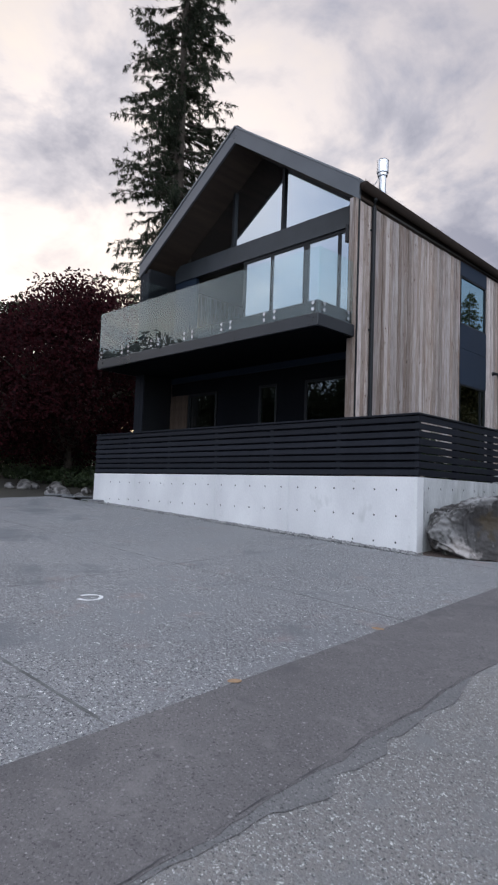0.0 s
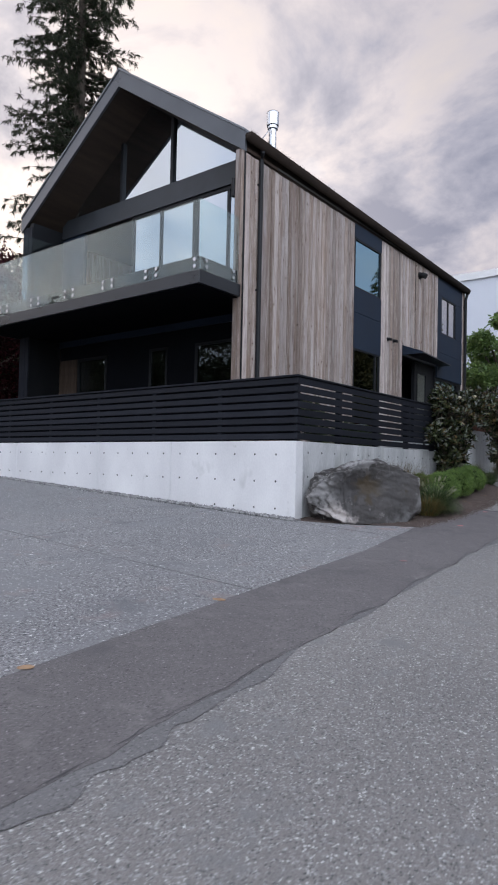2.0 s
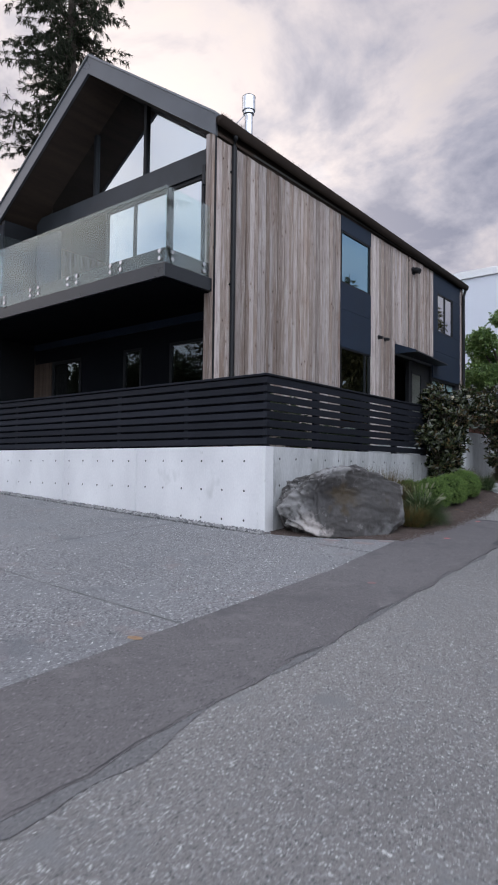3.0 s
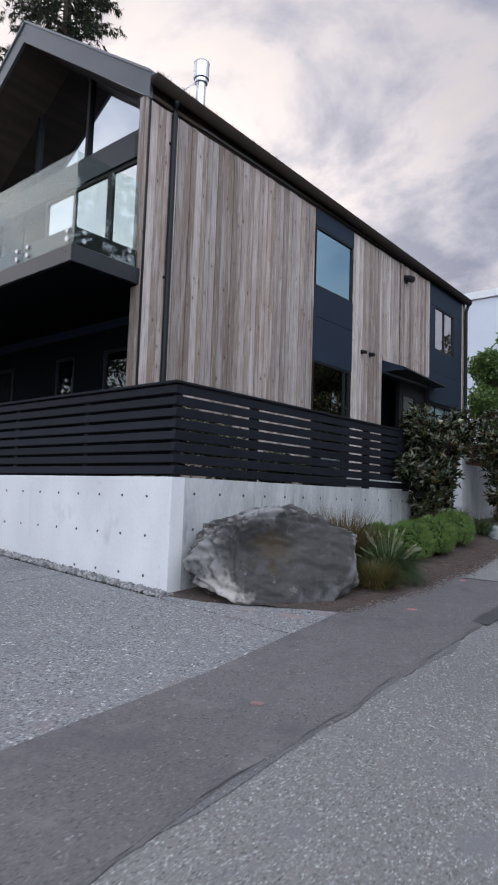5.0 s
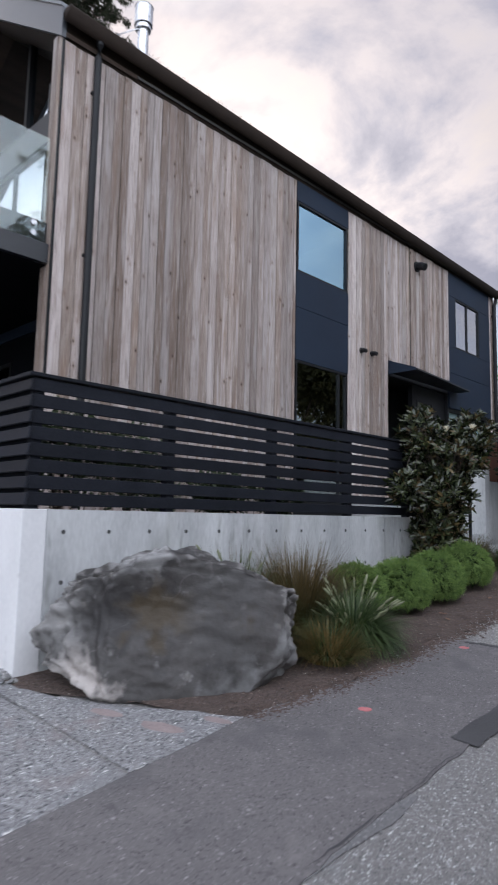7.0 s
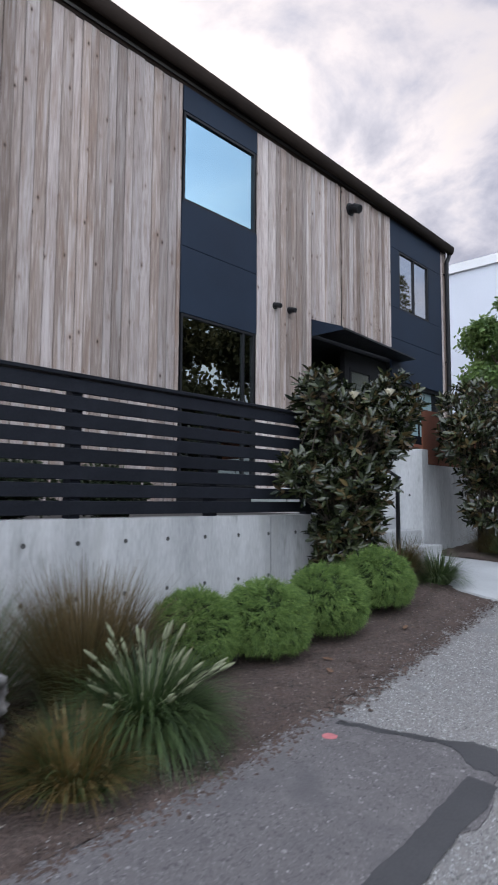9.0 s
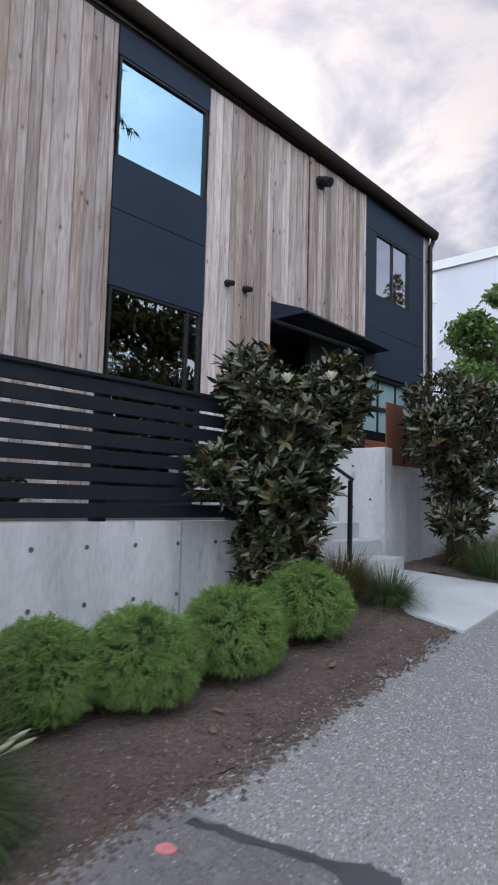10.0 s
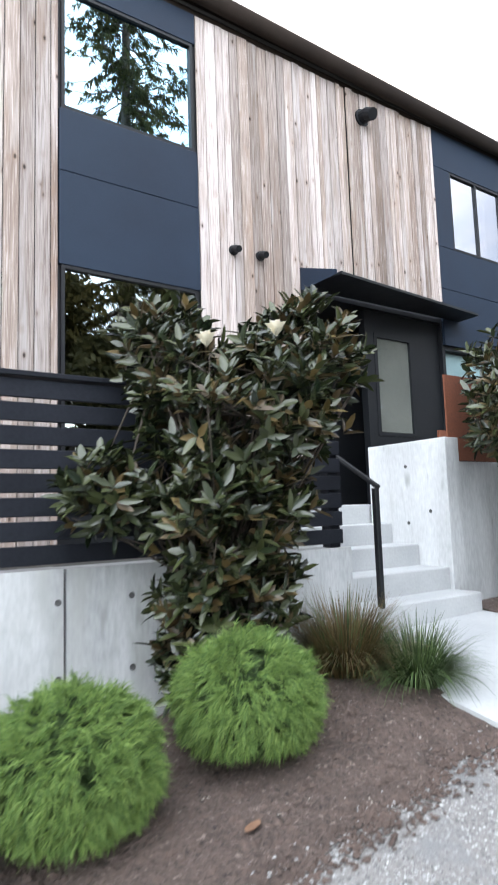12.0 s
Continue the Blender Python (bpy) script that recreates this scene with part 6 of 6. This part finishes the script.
# needles and moss caught in the gutter
rnd = random.Random(17)
vs, fs = [], []
for _ in range(900):
    y = Y0 + 3.0 * rnd.random() ** 1.6
    c = Vector((EXR + rnd.uniform(0.02, 0.14), y, EZ - 0.06 - DROP * (y - Y0) / (Y1 - Y0)))
    blade(vs, fs, c, sphere_dir(rnd) + Vector((0, 0, 0.9)), rnd.uniform(0.03, 0.1), 0.006, 0.6, 2)
tagged(from_lists("gutter_litter", vs, fs, M_CONIFER, None), "dark needles and moss caught in the gutter", "leaf litter", kind="stuff")


# low dark undergrowth under the trees beyond the driveway
def undergrowth(seed, x0, x1, y0, y1, high, n):
    rnd = random.Random(seed)
    vs, fs = [], []
    for _ in range(n):
        x, y = rnd.uniform(x0, x1), rnd.uniform(y0, y1)
        top = high * (0.7 + 0.5 * noise.noise(Vector((x * 0.9, y * 0.9, 2))))
        p = Vector((x, y, ground_z(x, y) + top * rnd.random() ** 0.7))
        leaf(vs, fs, p, sphere_dir(rnd) + Vector((0, 0, 0.2)), sphere_dir(rnd), rnd.uniform(0.08, 0.16), rnd.uniform(0.04, 0.07))
    return tagged(from_lists("undergrowth", vs, fs, M_UNDER, None), "dark green undergrowth beneath the maple", "undergrowth", kind="stuff")


M_UNDER = leafy("dark_undergrowth", (0.02, 0.035, 0.014), (0.06, 0.09, 0.035), 0.55, 0.2)
undergrowth(81, -44, -16.5, 13.5, 17.5, 2.2, 52000)
undergrowth(82, -25, -15.4, 10.9, 13.4, 0.7, 14000)


# shrubs on the terrace, seen dark between the slats
def terrace_shrub(seed, x, y, wide, high, n):
    rnd = random.Random(seed)
    t = thing("terrace_shrub", "dark leafy shrub behind the slat fence", "shrub", "shrubs behind the fence", at=pose(x, y, 1.8))
    bm = bmesh.new()
    for k in range(5):
        a = k * 1.3
        tube(bm, [(0.02 * math.cos(a), 0.02 * math.sin(a), 0), (0.1 * math.cos(a), wide * 0.4 * math.sin(a), high * 0.8)], [0.01, 0.004], 5)
    part("stems", bm, M_TRUNK, t)
    vs, fs = [], []
    for _ in range(n):
        d = sphere_dir(rnd)
        r = rnd.random() ** 0.4 * (1 + 0.25 * noise.noise(d * 2 + Vector((seed, 0, 0))))
        p = Vector((d.x * 0.16 * r, d.y * wide * r, high * (0.52 + 0.46 * d.z * r)))
        leaf(vs, fs, p, sphere_dir(rnd) + d * 0.6, sphere_dir(rnd), rnd.uniform(0.04, 0.08), rnd.uniform(0.02, 0.035))
    from_lists("foliage", vs, fs, M_UNDER, t)
    return t


for k, (y, wide, high) in enumerate([(9.4, 0.45, 1.0), (10.1, 0.5, 0.85), (11.3, 0.45, 0.5), (12.2, 0.4, 0.45)]):
    terrace_shrub(90 + k, -5.62, y, wide, high, 1500)
